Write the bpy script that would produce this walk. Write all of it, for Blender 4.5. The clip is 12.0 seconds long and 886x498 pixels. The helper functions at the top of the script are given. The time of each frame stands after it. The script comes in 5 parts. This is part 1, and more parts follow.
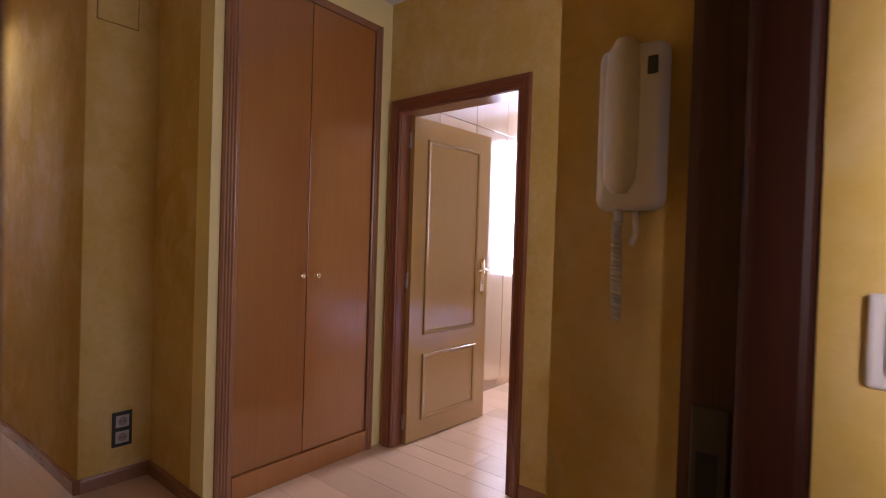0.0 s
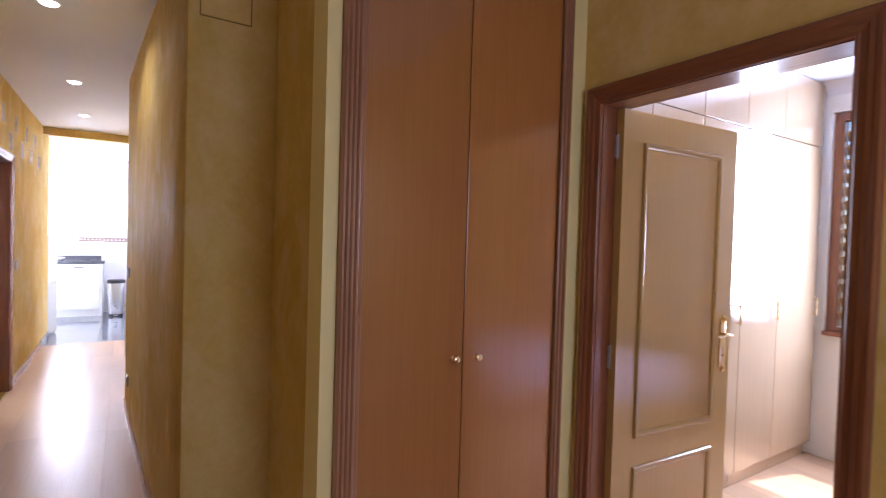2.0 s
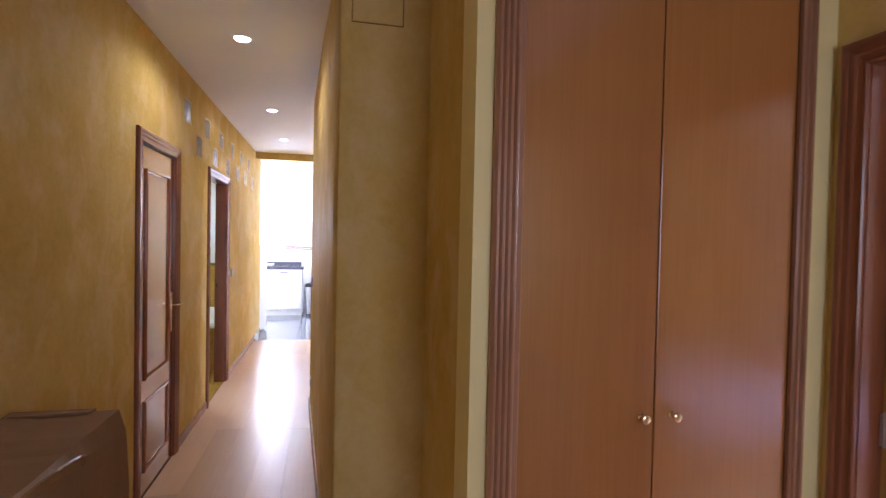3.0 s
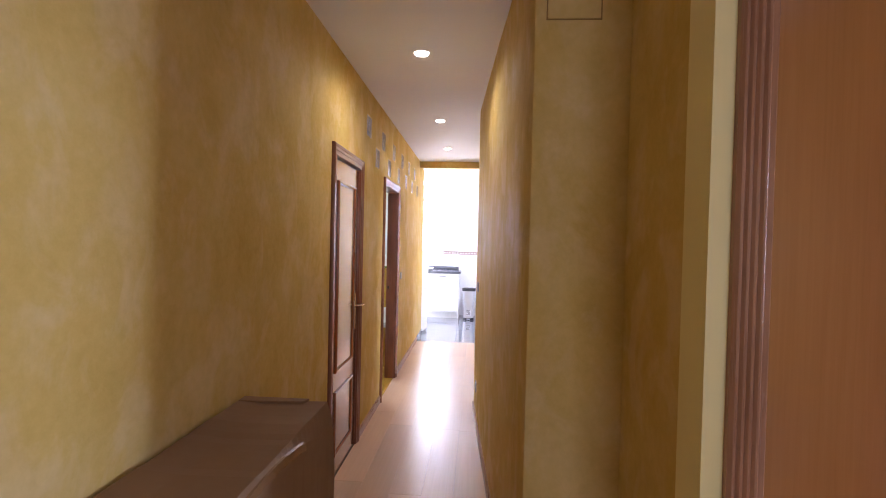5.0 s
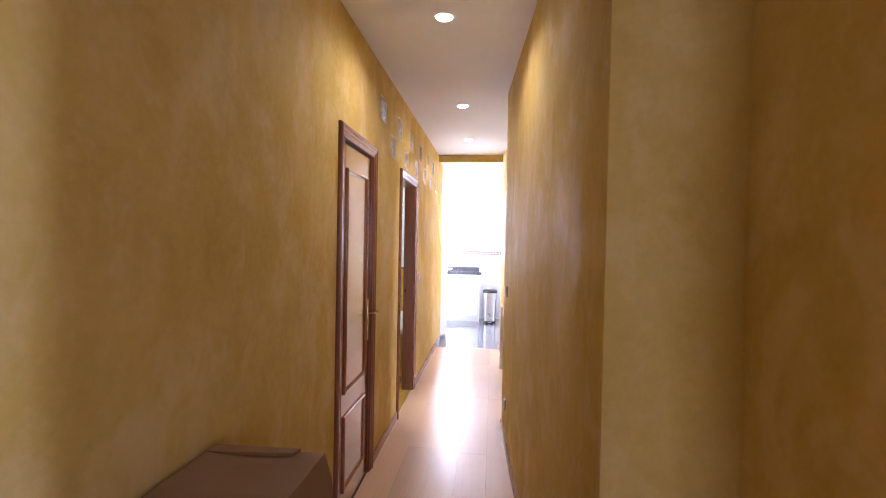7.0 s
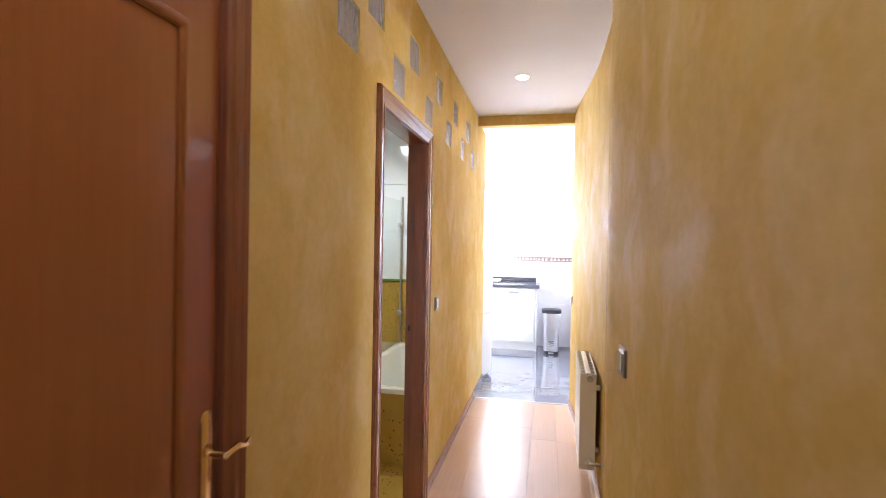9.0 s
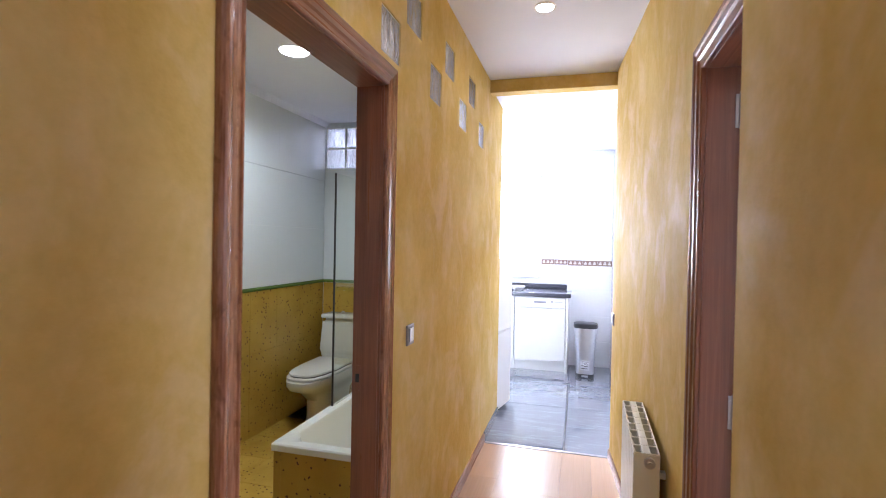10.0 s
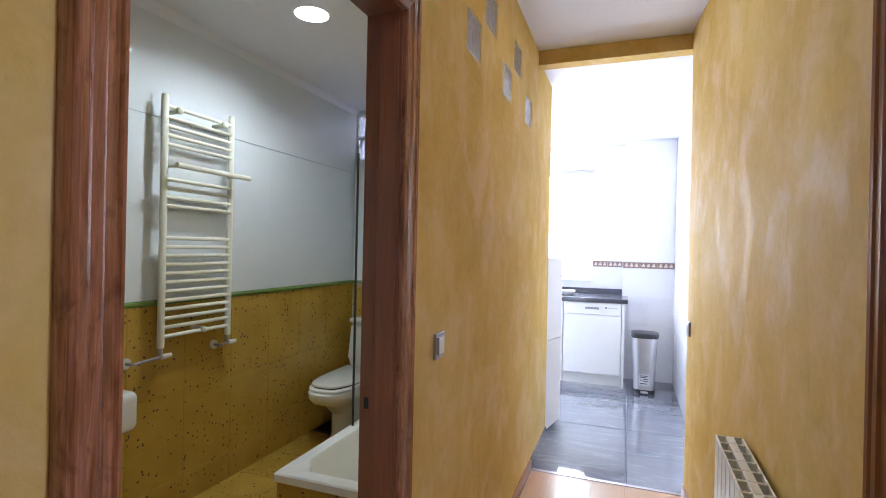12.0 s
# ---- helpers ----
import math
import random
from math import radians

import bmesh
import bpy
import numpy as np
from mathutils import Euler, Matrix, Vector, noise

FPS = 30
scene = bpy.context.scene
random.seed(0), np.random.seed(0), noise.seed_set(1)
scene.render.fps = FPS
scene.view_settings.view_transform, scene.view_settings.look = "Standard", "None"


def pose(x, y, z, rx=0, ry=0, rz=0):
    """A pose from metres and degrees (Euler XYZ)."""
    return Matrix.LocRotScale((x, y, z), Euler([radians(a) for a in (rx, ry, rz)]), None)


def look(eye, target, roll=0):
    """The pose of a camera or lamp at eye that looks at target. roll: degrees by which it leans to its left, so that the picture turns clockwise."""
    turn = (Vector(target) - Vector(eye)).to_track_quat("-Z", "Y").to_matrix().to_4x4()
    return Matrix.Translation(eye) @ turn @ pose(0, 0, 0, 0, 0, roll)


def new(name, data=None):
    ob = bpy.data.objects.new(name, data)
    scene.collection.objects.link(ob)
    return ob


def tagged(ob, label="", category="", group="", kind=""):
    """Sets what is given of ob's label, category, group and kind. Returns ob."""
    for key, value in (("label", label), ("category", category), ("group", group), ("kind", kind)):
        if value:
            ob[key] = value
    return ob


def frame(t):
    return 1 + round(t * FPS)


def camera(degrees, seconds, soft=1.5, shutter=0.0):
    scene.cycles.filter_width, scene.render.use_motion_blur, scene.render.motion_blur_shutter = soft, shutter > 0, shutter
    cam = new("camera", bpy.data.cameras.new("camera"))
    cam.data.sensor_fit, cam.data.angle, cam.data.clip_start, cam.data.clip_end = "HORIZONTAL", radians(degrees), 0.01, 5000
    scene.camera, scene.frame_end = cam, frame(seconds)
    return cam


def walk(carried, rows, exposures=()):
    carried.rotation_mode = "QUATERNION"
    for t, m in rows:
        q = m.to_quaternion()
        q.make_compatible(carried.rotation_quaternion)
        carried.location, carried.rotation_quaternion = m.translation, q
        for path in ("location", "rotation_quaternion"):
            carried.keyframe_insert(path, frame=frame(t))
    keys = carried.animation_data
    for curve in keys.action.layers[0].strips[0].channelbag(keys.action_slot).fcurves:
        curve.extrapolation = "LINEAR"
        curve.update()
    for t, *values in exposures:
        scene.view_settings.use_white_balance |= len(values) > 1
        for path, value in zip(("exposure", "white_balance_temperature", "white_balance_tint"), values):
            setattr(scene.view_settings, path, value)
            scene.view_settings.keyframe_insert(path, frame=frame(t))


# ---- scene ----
cam = camera(83.0, 12.0, soft=1.0, shutter=0.25)
PATH = [
    (0, (0.191, 0.212, 1.261), (-1.073, 1.762, 1.234), 1.8),
    (0.5, (0.041, 0.415, 1.315), (-1.365, 1.837, 1.267), 1.8),
    (1, (-0.187, 0.545, 1.336), (-1.701, 1.851, 1.297), 1.8),
    (1.5, (-0.387, 0.652, 1.441), (-1.967, 1.877, 1.399), 1.8),
    (2, (-0.579, 0.789, 1.489), (-2.268, 1.861, 1.443), 1.7),
    (2.5, (-0.75, 0.917, 1.53), (-2.599, 1.677, 1.485), 1.4),
    (3, (-0.85, 0.939, 1.534), (-2.798, 1.388, 1.49), 1.2),
    (3.5, (-0.885, 0.905, 1.537), (-2.868, 1.163, 1.492), 1.1),
    (5.3, (-0.933, 0.789, 1.537), (-2.926, 0.62, 1.499), 1.1),
    (5.5, (-0.93, 0.792, 1.537), (-2.921, 0.611, 1.498), 0.9),
    (6, (-0.975, 0.743, 1.524), (-2.965, 0.552, 1.487), 0.9),
    (6.5, (-1.090, 0.709, 1.513), (-3.080, 0.518, 1.474), 1.1),
    (7, (-1.413, 0.705, 1.522), (-3.402, 0.506, 1.484), 1.1),
    (7.2, (-1.598, 0.703, 1.523), (-3.587, 0.49, 1.482), 1.4),
    (8.8, (-3.417, 0.582, 1.495), (-5.386, 0.232, 1.469), 0.9),
    (9, (-3.649, 0.591, 1.481), (-5.606, 0.184, 1.459), 1.0),
    (9.5, (-4.245, 0.569, 1.476), (-6.189, 0.099, 1.451), 1.2),
    (10, (-4.735, 0.594, 1.486), (-6.663, 0.064, 1.463), 1.1),
    (10.5, (-4.962, 0.536, 1.477), (-6.878, -0.041, 1.463), 1.3),
    (11, (-5.07, 0.505, 1.46), (-6.973, -0.11, 1.453), 1.3),
    (11.5, (-5.148, 0.494, 1.445), (-7.039, -0.156, 1.439), 1.2),
    (12, (-5.187, 0.481, 1.417), (-7.064, -0.209, 1.414), 1.2),
]
EXPOSURES = [(0.0, 0.1, 6450, 29), (1.0, 0.25, 6250, 25), (1.5, 0.3, 6050, 23), (2.0, 0.42, 5800, 20), (2.5, 0.45, 5700, 20), (3.5, 0.5, 5750, 20), (6.0, 0.6, 5950, 23), (7.0, 0.7, 5950, 22), (9.0, 0.5, 6000, 17), (9.5, 0.25, 5800, 18), (10.5, 0.12, 5600, 15), (11.0, -0.02, 5600, 15), (12.0, -0.2, 5650, 14)]
walk(cam, [(t, look(eye, target, roll)) for t, eye, target, roll in PATH], EXPOSURES)

# ---- world, sun and large lights ----
SUN_EL, SUN_AZ = radians(66), radians(14)      # azimuth measured from +y towards +x
world = bpy.data.worlds.new("sky")
scene.world = world
world.use_nodes = True
sky = world.node_tree.nodes.new("ShaderNodeTexSky")
sky.sky_type, sky.sun_disc = "NISHITA", False
sky.sun_elevation, sky.sun_rotation = SUN_EL, SUN_AZ
world.node_tree.links.new(sky.outputs[0], world.node_tree.nodes["Background"].inputs[0])
world.node_tree.nodes["Background"].inputs[1].default_value = 0.15

sun = new("sun", bpy.data.lights.new("sun", "SUN"))
sun.data.energy, sun.data.angle, sun.data.color = 4.5, radians(0.5), (1.0, 0.95, 0.88)
sun_from = Vector((math.sin(SUN_AZ) * math.cos(SUN_EL), math.cos(SUN_AZ) * math.cos(SUN_EL), math.sin(SUN_EL)))
sun.matrix_world = look(sun_from * 30, (0, 0, 0))


def area_lamp(name, at, aim, wide, high, watts, colour):
    lamp = new(name, bpy.data.lights.new(name, "AREA"))
    lamp.data.shape, lamp.data.size, lamp.data.size_y = "RECTANGLE", wide, high
    lamp.data.energy, lamp.data.color = watts, colour
    lamp.matrix_world = look(at, aim)
    return lamp


# daylight standing in the window openings
area_lamp("kitchen_daylight", (-11.30, -0.75, 1.72), (-8, -0.45, 2.0), 1.5, 1.2, 125, (0.95, 0.97, 1.0))
area_lamp("bedroom_daylight", (-1.61, 4.94, 1.66), (-1.61, 2, 1.55), 0.42, 1.45, 72, (0.70, 0.80, 1.0))
area_lamp("side_room_daylight", (-6.1, 3.92, 1.6), (-6.1, 1, 1.4), 1.1, 1.2, 70, (0.85, 0.9, 1.0))
area_lamp("hall_daylight", (0.66, 1.70, 1.55), (-2.0, 1.75, 1.2), 0.85, 1.2, 10.5, (0.82, 0.88, 1.0))
# added fill without any fitting, unseen, brightens the landing wall by the entrance
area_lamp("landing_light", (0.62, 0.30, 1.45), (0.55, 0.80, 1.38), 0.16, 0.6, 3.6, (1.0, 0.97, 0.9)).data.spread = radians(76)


def bulb(name, at, watts, colour, radius=0.05):
    lamp = new(name, bpy.data.lights.new(name, "SPOT"))
    lamp.data.energy, lamp.data.color, lamp.data.shadow_soft_size = watts, colour, radius
    lamp.data.spot_size, lamp.data.spot_blend = radians(165), 0.6
    lamp.matrix_world = look(at, (at[0], at[1], 0))


# the recessed lamps that are lit
SPOTS = [(-4.083, 0.420), (-5.855, 0.410), (-7.355, 0.392)]
for (sx, sy), watts in zip(SPOTS, (19, 8, 6)):
    bulb("corridor_bulb", (sx, sy, 2.685), watts, (1.0, 0.96, 0.89), 0.04)
bulb("bathroom_bulb", (-7.351, -1.055, 2.58), 80, (0.93, 1.0, 0.93), 0.06)


# ---- materials ----
def material(name, colour=(0.8, 0.8, 0.8), rough=0.5, metal=0.0, spec=0.5, emit=0.0):
    m = bpy.data.materials.new(name)
    m.use_nodes = True
    b = m.node_tree.nodes["Principled BSDF"]
    b.inputs["Base Color"].default_value = (*colour, 1)
    b.inputs["Roughness"].default_value = rough
    b.inputs["Metallic"].default_value = metal
    b.inputs["Specular IOR Level"].default_value = spec
    if emit:
        b.inputs["Emission Color"].default_value = (*colour, 1)
        b.inputs["Emission Strength"].default_value = emit
    return m


def node(m, kind, **inputs):
    n = m.node_tree.nodes.new(kind)
    for k, v in inputs.items():
        n.inputs[k.replace("_", " ")].default_value = v
    return n


def link(m, a, b):
    m.node_tree.links.new(a, b)


def place(m, scale=(1, 1, 1), local=False):
    """World-size coordinates stretched by scale."""
    co = node(m, "ShaderNodeTexCoord")
    mp = node(m, "ShaderNodeMapping", Scale=scale)
    if local:
        link(m, co.outputs["Object"], mp.inputs["Vector"])
    else:
        geo = node(m, "ShaderNodeNewGeometry")
        link(m, geo.outputs["Position"], mp.inputs["Vector"])
    return mp.outputs["Vector"]


def noise_tex(m, vec, scale, detail=4.0, rough=0.55, distort=0.0):
    n = node(m, "ShaderNodeTexNoise", Scale=scale, Detail=detail, Roughness=rough, Distortion=distort)
    link(m, vec, n.inputs["Vector"])
    return n.outputs["Fac"]


def ramp(m, fac, stops):
    r = node(m, "ShaderNodeValToRGB")
    e = r.color_ramp.elements
    while len(e) < len(stops):
        e.new(0.5)
    for el, (p, c) in zip(e, stops):
        el.position, el.color = p, (*c, 1) if len(c) == 3 else (c[0], c[0], c[0], 1)
    link(m, fac, r.inputs["Fac"])
    return r.outputs["Color"]


def mix(m, fac, a, b, mode="MIX"):
    n = node(m, "ShaderNodeMixRGB")
    n.blend_type = mode
    for sock, v in ((n.inputs[0], fac), (n.inputs[1], a), (n.inputs[2], b)):
        if isinstance(v, (int, float)):
            sock.default_value = v
        elif isinstance(v, tuple):
            sock.default_value = (*v, 1)
        else:
            link(m, v, sock)
    return n.outputs[0]


def bsdf(m):
    return m.node_tree.nodes["Principled BSDF"]


def bump(m, height, strength, distance):
    b = node(m, "ShaderNodeBump", Strength=strength, Distance=distance)
    link(m, height, b.inputs["Height"])
    link(m, b.outputs["Normal"], bsdf(m).inputs["Normal"])


def stucco_yellow():
    """Waxed ochre stucco: broad clouds, trowel patches, pale rubbed spots."""
    m = material("ochre_stucco", spec=0.05)
    v = place(m)
    clouds = noise_tex(m, v, 1.1, 3, 0.6, 0.4)
    patch = noise_tex(m, place(m, (1.0, 1.0, 0.65)), 6.5, 5, 0.58, 0.35)
    blotch = noise_tex(m, place(m, (1.0, 1.0, 0.7)), 5.0, 5, 0.60, 0.6)
    fine = noise_tex(m, v, 34, 5, 0.65)
    base = ramp(m, clouds, [(0.30, (0.565, 0.371, 0.086)), (0.52, (0.65, 0.460, 0.142)), (0.72, (0.71, 0.55, 0.235))])
    pale = ramp(m, patch, [(0.50, (0, )), (0.70, (1, ))])
    dark = ramp(m, patch, [(0.22, (1, )), (0.46, (0, ))])
    rubbed = ramp(m, blotch, [(0.50, (0, )), (0.62, (1, ))])
    c = mix(m, mix(m, 0.26, (0, 0, 0), pale), base, (0.81, 0.645, 0.41))
    c = mix(m, mix(m, 0.24, (0, 0, 0), rubbed), c, (0.83, 0.67, 0.46))
    c = mix(m, mix(m, 0.38, (0, 0, 0), dark), c, (0.475, 0.30, 0.045))
    c = mix(m, 0.13, c, ramp(m, fine, [(0.3, (0.45, 0.27, 0.05)), (0.7, (0.9, 0.66, 0.28))]))
    link(m, c, bsdf(m).inputs["Base Color"])
    link(m, ramp(m, rubbed, [(0.0, (0.70, )), (1.0, (0.60, ))]), bsdf(m).inputs["Roughness"])
    link(m, ramp(m, rubbed, [(0.0, (0.02, )), (1.0, (0.06, ))]), bsdf(m).inputs["Specular IOR Level"])
    bump(m, mix(m, 0.4, patch, fine), 0.34, 0.008)
    return m


def wood(name, dark, mid, light, rough=0.3, along="z", grain=1.0, spec=0.5, coat=0.0, relief=1.0):
    m = material(name, rough=rough, spec=spec)
    bsdf(m).inputs["Coat Weight"].default_value = coat
    bsdf(m).inputs["Coat Roughness"].default_value = 0.13
    bsdf(m).inputs["Coat IOR"].default_value = 1.65
    s = {"z": (85, 85, 2.2), "x": (2.2, 85, 85), "y": (85, 2.2, 85)}[along]
    info = node(m, "ShaderNodeObjectInfo")
    co = node(m, "ShaderNodeNewGeometry")
    add = node(m, "ShaderNodeVectorMath")
    add.operation = "ADD"
    sc = node(m, "ShaderNodeVectorMath")
    sc.operation = "SCALE"
    sc.inputs[0].default_value = (7.3, 5.1, 3.7)
    link(m, info.outputs["Random"], sc.inputs["Scale"])
    link(m, co.outputs["Position"], add.inputs[0])
    link(m, sc.outputs[0], add.inputs[1])
    mp = node(m, "ShaderNodeMapping", Scale=tuple(a * grain for a in s))
    link(m, add.outputs[0], mp.inputs["Vector"])
    g = noise_tex(m, mp.outputs[0], 1.0, 6, 0.65, 0.6)
    fine = noise_tex(m, mp.outputs[0], 4.0, 3, 0.6)
    broad = noise_tex(m, co.outputs["Position"], 2.2, 2)
    c = ramp(m, g, [(0.28, dark), (0.5, mid), (0.74, light)])
    c = mix(m, 0.18, c, ramp(m, fine, [(0.35, dark), (0.65, light)]))
    c = mix(m, 0.22, c, ramp(m, broad, [(0.35, dark), (0.65, light)]))
    tone = node(m, "ShaderNodeHueSaturation", Saturation=1.0)
    vv = node(m, "ShaderNodeMapRange", To_Min=0.9, To_Max=1.1)
    link(m, info.outputs["Random"], vv.inputs["Value"])
    link(m, vv.outputs[0], tone.inputs["Value"])
    link(m, c, tone.inputs["Color"])
    link(m, tone.outputs[0], bsdf(m).inputs["Base Color"])
    link(m, ramp(m, g, [(0.3, (rough + 0.08 * relief, )), (0.7, (max(rough - 0.04 * relief, 0.05), ))]), bsdf(m).inputs["Roughness"])
    bump(m, g, 0.06, 0.002 * relief)
    return m


def burl_wood(name, dark, mid, light, coat=0.5):
    """Lacquered veneer with broken, winding dark and pale streaks."""
    m = material(name, rough=0.25)
    bsdf(m).inputs["Coat Weight"].default_value = coat
    bsdf(m).inputs["Coat Roughness"].default_value = 0.1
    wide = noise_tex(m, place(m, (26, 26, 2.6)), 1.0, 5, 0.6, 1.6)
    thin = noise_tex(m, place(m, (120, 120, 5)), 1.0, 4, 0.65, 0.8)
    knots = noise_tex(m, place(m, (16, 16, 7)), 1.0, 3, 0.6, 2.4)
    c = ramp(m, wide, [(0.36, dark), (0.47, mid), (0.58, light), (0.66, mid)])
    c = mix(m, 0.45, c, ramp(m, thin, [(0.38, dark), (0.52, mid), (0.66, light)]))
    c = mix(m, mix(m, 0.5, (0, 0, 0), ramp(m, knots, [(0.56, (0, )), (0.66, (1, ))])), c, dark)
    link(m, c, bsdf(m).inputs["Base Color"])
    bump(m, thin, 0.03, 0.0006)
    return m


def mottled(name, a, b, scale, rough, b_amount=0.4, bump_d=0.0, metal=0.0, spec=0.5):
    m = material(name, a, rough, metal, spec)
    v = place(m)
    n1, n2 = noise_tex(m, v, scale, 4), noise_tex(m, v, scale * 7, 3)
    c = mix(m, mix(m, b_amount, (0, 0, 0), ramp(m, n1, [(0.35, (0, )), (0.7, (1, ))])), a, b)
    c = mix(m, mix(m, b_amount * 0.4, (0, 0, 0), n2), c, b)
    link(m, c, bsdf(m).inputs["Base Color"])
    link(m, ramp(m, n1, [(0.3, (rough, )), (0.7, (min(rough * 1.25 + 0.02, 1), ))]), bsdf(m).inputs["Roughness"])
    if bump_d:
        bump(m, n2, 0.3, bump_d)
    return m


def speckled_tile():
    """Ochre terrazzo-like bathroom tile with dark and pale chips."""
    m = material("speckled_ochre_tile", rough=0.22)
    v = place(m)
    info = node(m, "ShaderNodeObjectInfo")
    vor = node(m, "ShaderNodeTexVoronoi", Scale=36.0, Randomness=1.0)
    warp = node(m, "ShaderNodeTexNoise", Scale=55.0, Detail=2.0)
    link(m, v, warp.inputs["Vector"])
    link(m, mix(m, 0.018, v, warp.outputs["Color"], "ADD"), vor.inputs["Vector"])
    vor2 = node(m, "ShaderNodeTexVoronoi", Scale=75.0, Randomness=1.0)
    link(m, v, vor2.inputs["Vector"])
    sep = node(m, "ShaderNodeSeparateColor")
    link(m, vor.outputs["Color"], sep.inputs[0])
    n = noise_tex(m, v, 4.0, 4)
    base = ramp(m, n, [(0.3, (0.44, 0.262, 0.038)), (0.7, (0.55, 0.35, 0.062))])
    base = mix(m, mix(m, 0.12, (0, 0, 0), info.outputs["Random"]), base, (0.42, 0.24, 0.05))
    chip = ramp(m, vor.outputs["Distance"], [(0.19, (1, )), (0.26, (0, ))])
    some = ramp(m, sep.outputs[0], [(0.50, (0, )), (0.54, (1, ))])
    c = mix(m, mix(m, 1.0, chip, some, "MULTIPLY"), base, (0.13, 0.06, 0.03))
    chip2 = ramp(m, vor2.outputs["Distance"], [(0.14, (1, )), (0.2, (0, ))])
    c = mix(m, mix(m, 0.5, (0, 0, 0), chip2), c, (0.42, 0.22, 0.05))
    link(m, c, bsdf(m).inputs["Base Color"])
    return m


def slate_tile():
    m = material("grey_polished_floor_tile", rough=0.05, spec=0.9)
    info = node(m, "ShaderNodeObjectInfo")
    co = node(m, "ShaderNodeNewGeometry")
    mp = node(m, "ShaderNodeMapping", Scale=(8, 1.3, 1), Rotation=(0, 0, 0.12))
    link(m, co.outputs["Position"], mp.inputs["Vector"])
    n = noise_tex(m, mp.outputs[0], 1.6, 7, 0.65, 1.5)
    f = noise_tex(m, mp.outputs[0], 9, 4, 0.6)
    c = ramp(m, n, [(0.3, (0.165, 0.178, 0.215)), (0.55, (0.20, 0.215, 0.26)), (0.68, (0.31, 0.33, 0.39)), (0.76, (0.20, 0.215, 0.26))])
    c = mix(m, 0.1, c, ramp(m, f, [(0.4, (0.12, 0.13, 0.16)), (0.7, (0.30, 0.32, 0.37))]))
    c = mix(m, mix(m, 0.25, (0, 0, 0), info.outputs["Random"]), c, (0.175, 0.19, 0.23))
    link(m, c, bsdf(m).inputs["Base Color"])
    link(m, ramp(m, f, [(0.3, (0.03, )), (0.7, (0.08, ))]), bsdf(m).inputs["Roughness"])
    bsdf(m).inputs["Coat Weight"].default_value = 0.7
    bsdf(m).inputs["Coat Roughness"].default_value = 0.03
    return m


def glass(name, tint=(0.95, 1.0, 0.98), rough=0.0):
    m = material(name, tint, rough)
    b = bsdf(m)
    b.inputs["Transmission Weight"].default_value = 1.0
    b.inputs["IOR"].default_value = 1.45
    return m


M_WALL = stucco_yellow()
M_STRIP = mottled("pale_cream_plaster", (0.87, 0.76, 0.38), (0.80, 0.67, 0.29), 3, 0.5)
M_CEIL = mottled("white_ceiling_paint", (0.82, 0.825, 0.91), (0.77, 0.775, 0.86), 2.5, 0.75, 0.3, 0.002)
M_WHITEWALL = mottled("white_wall_paint", (0.80, 0.79, 0.77), (0.74, 0.73, 0.72), 2.5, 0.7, 0.3)
M_FRAME = wood("sapele_frame", (0.135, 0.040, 0.018), (0.205, 0.060, 0.026), (0.285, 0.105, 0.05), 0.30, coat=0.45)
M_FRAME_X = wood("sapele_frame_lengthwise", (0.135, 0.040, 0.018), (0.205, 0.060, 0.026), (0.285, 0.105, 0.05), 0.30, "x", coat=0.45)
M_FRAME_Y = wood("sapele_frame_crosswise", (0.135, 0.040, 0.018), (0.205, 0.060, 0.026), (0.285, 0.105, 0.05), 0.30, "y", coat=0.45)
M_FRAME_WEAR = burl_wood("rubbed_sapele_frame", (0.11, 0.034, 0.017), (0.24, 0.085, 0.040), (0.40, 0.18, 0.11), 0.8)
M_ENTRY = wood("dark_entrance_wood", (0.045, 0.02, 0.013), (0.075, 0.032, 0.02), (0.11, 0.05, 0.03), 0.35)
M_ENTRYRED = wood("dark_red_entrance_trim", (0.035, 0.009, 0.007), (0.055, 0.014, 0.010), (0.08, 0.022, 0.015), 0.4, spec=0.25)
M_DULL = mottled("dull_dark_metal", (0.10, 0.085, 0.07), (0.07, 0.06, 0.05), 30, 0.5, 0.4, 0, 0.6)
M_DOOR = wood("sapele_door_veneer", (0.225, 0.063, 0.019), (0.250, 0.072, 0.022), (0.275, 0.082, 0.027), 0.20, coat=0.9, relief=0.2)
M_LEAF = wood("pale_beech_door_veneer", (0.35, 0.212, 0.066), (0.38, 0.232, 0.074), (0.405, 0.25, 0.083), 0.20, coat=1.0, relief=0.2)
M_CUP = wood("cupboard_veneer", (0.335, 0.132, 0.034), (0.375, 0.152, 0.041), (0.41, 0.170, 0.050), 0.24, coat=0.75, relief=0.2)
M_CUPFRAME = wood("cupboard_frame_wood", (0.24, 0.105, 0.054), (0.30, 0.142, 0.078), (0.36, 0.185, 0.108), 0.22)
M_CUPFRAME_Y = wood("cupboard_frame_wood_crosswise", (0.24, 0.105, 0.054), (0.30, 0.142, 0.078), (0.36, 0.185, 0.108), 0.22, "y")
M_WARD = wood("wardrobe_veneer", (0.42, 0.29, 0.18), (0.46, 0.325, 0.20), (0.50, 0.355, 0.225), 0.12, coat=1.0)
M_PLANK = wood("laminate_plank", (0.63, 0.405, 0.245), (0.68, 0.445, 0.272), (0.72, 0.485, 0.31), 0.29, "x", 0.8, relief=0.2)
M_UNDER = material("floor_underlay", (0.10, 0.06, 0.035), 0.8)
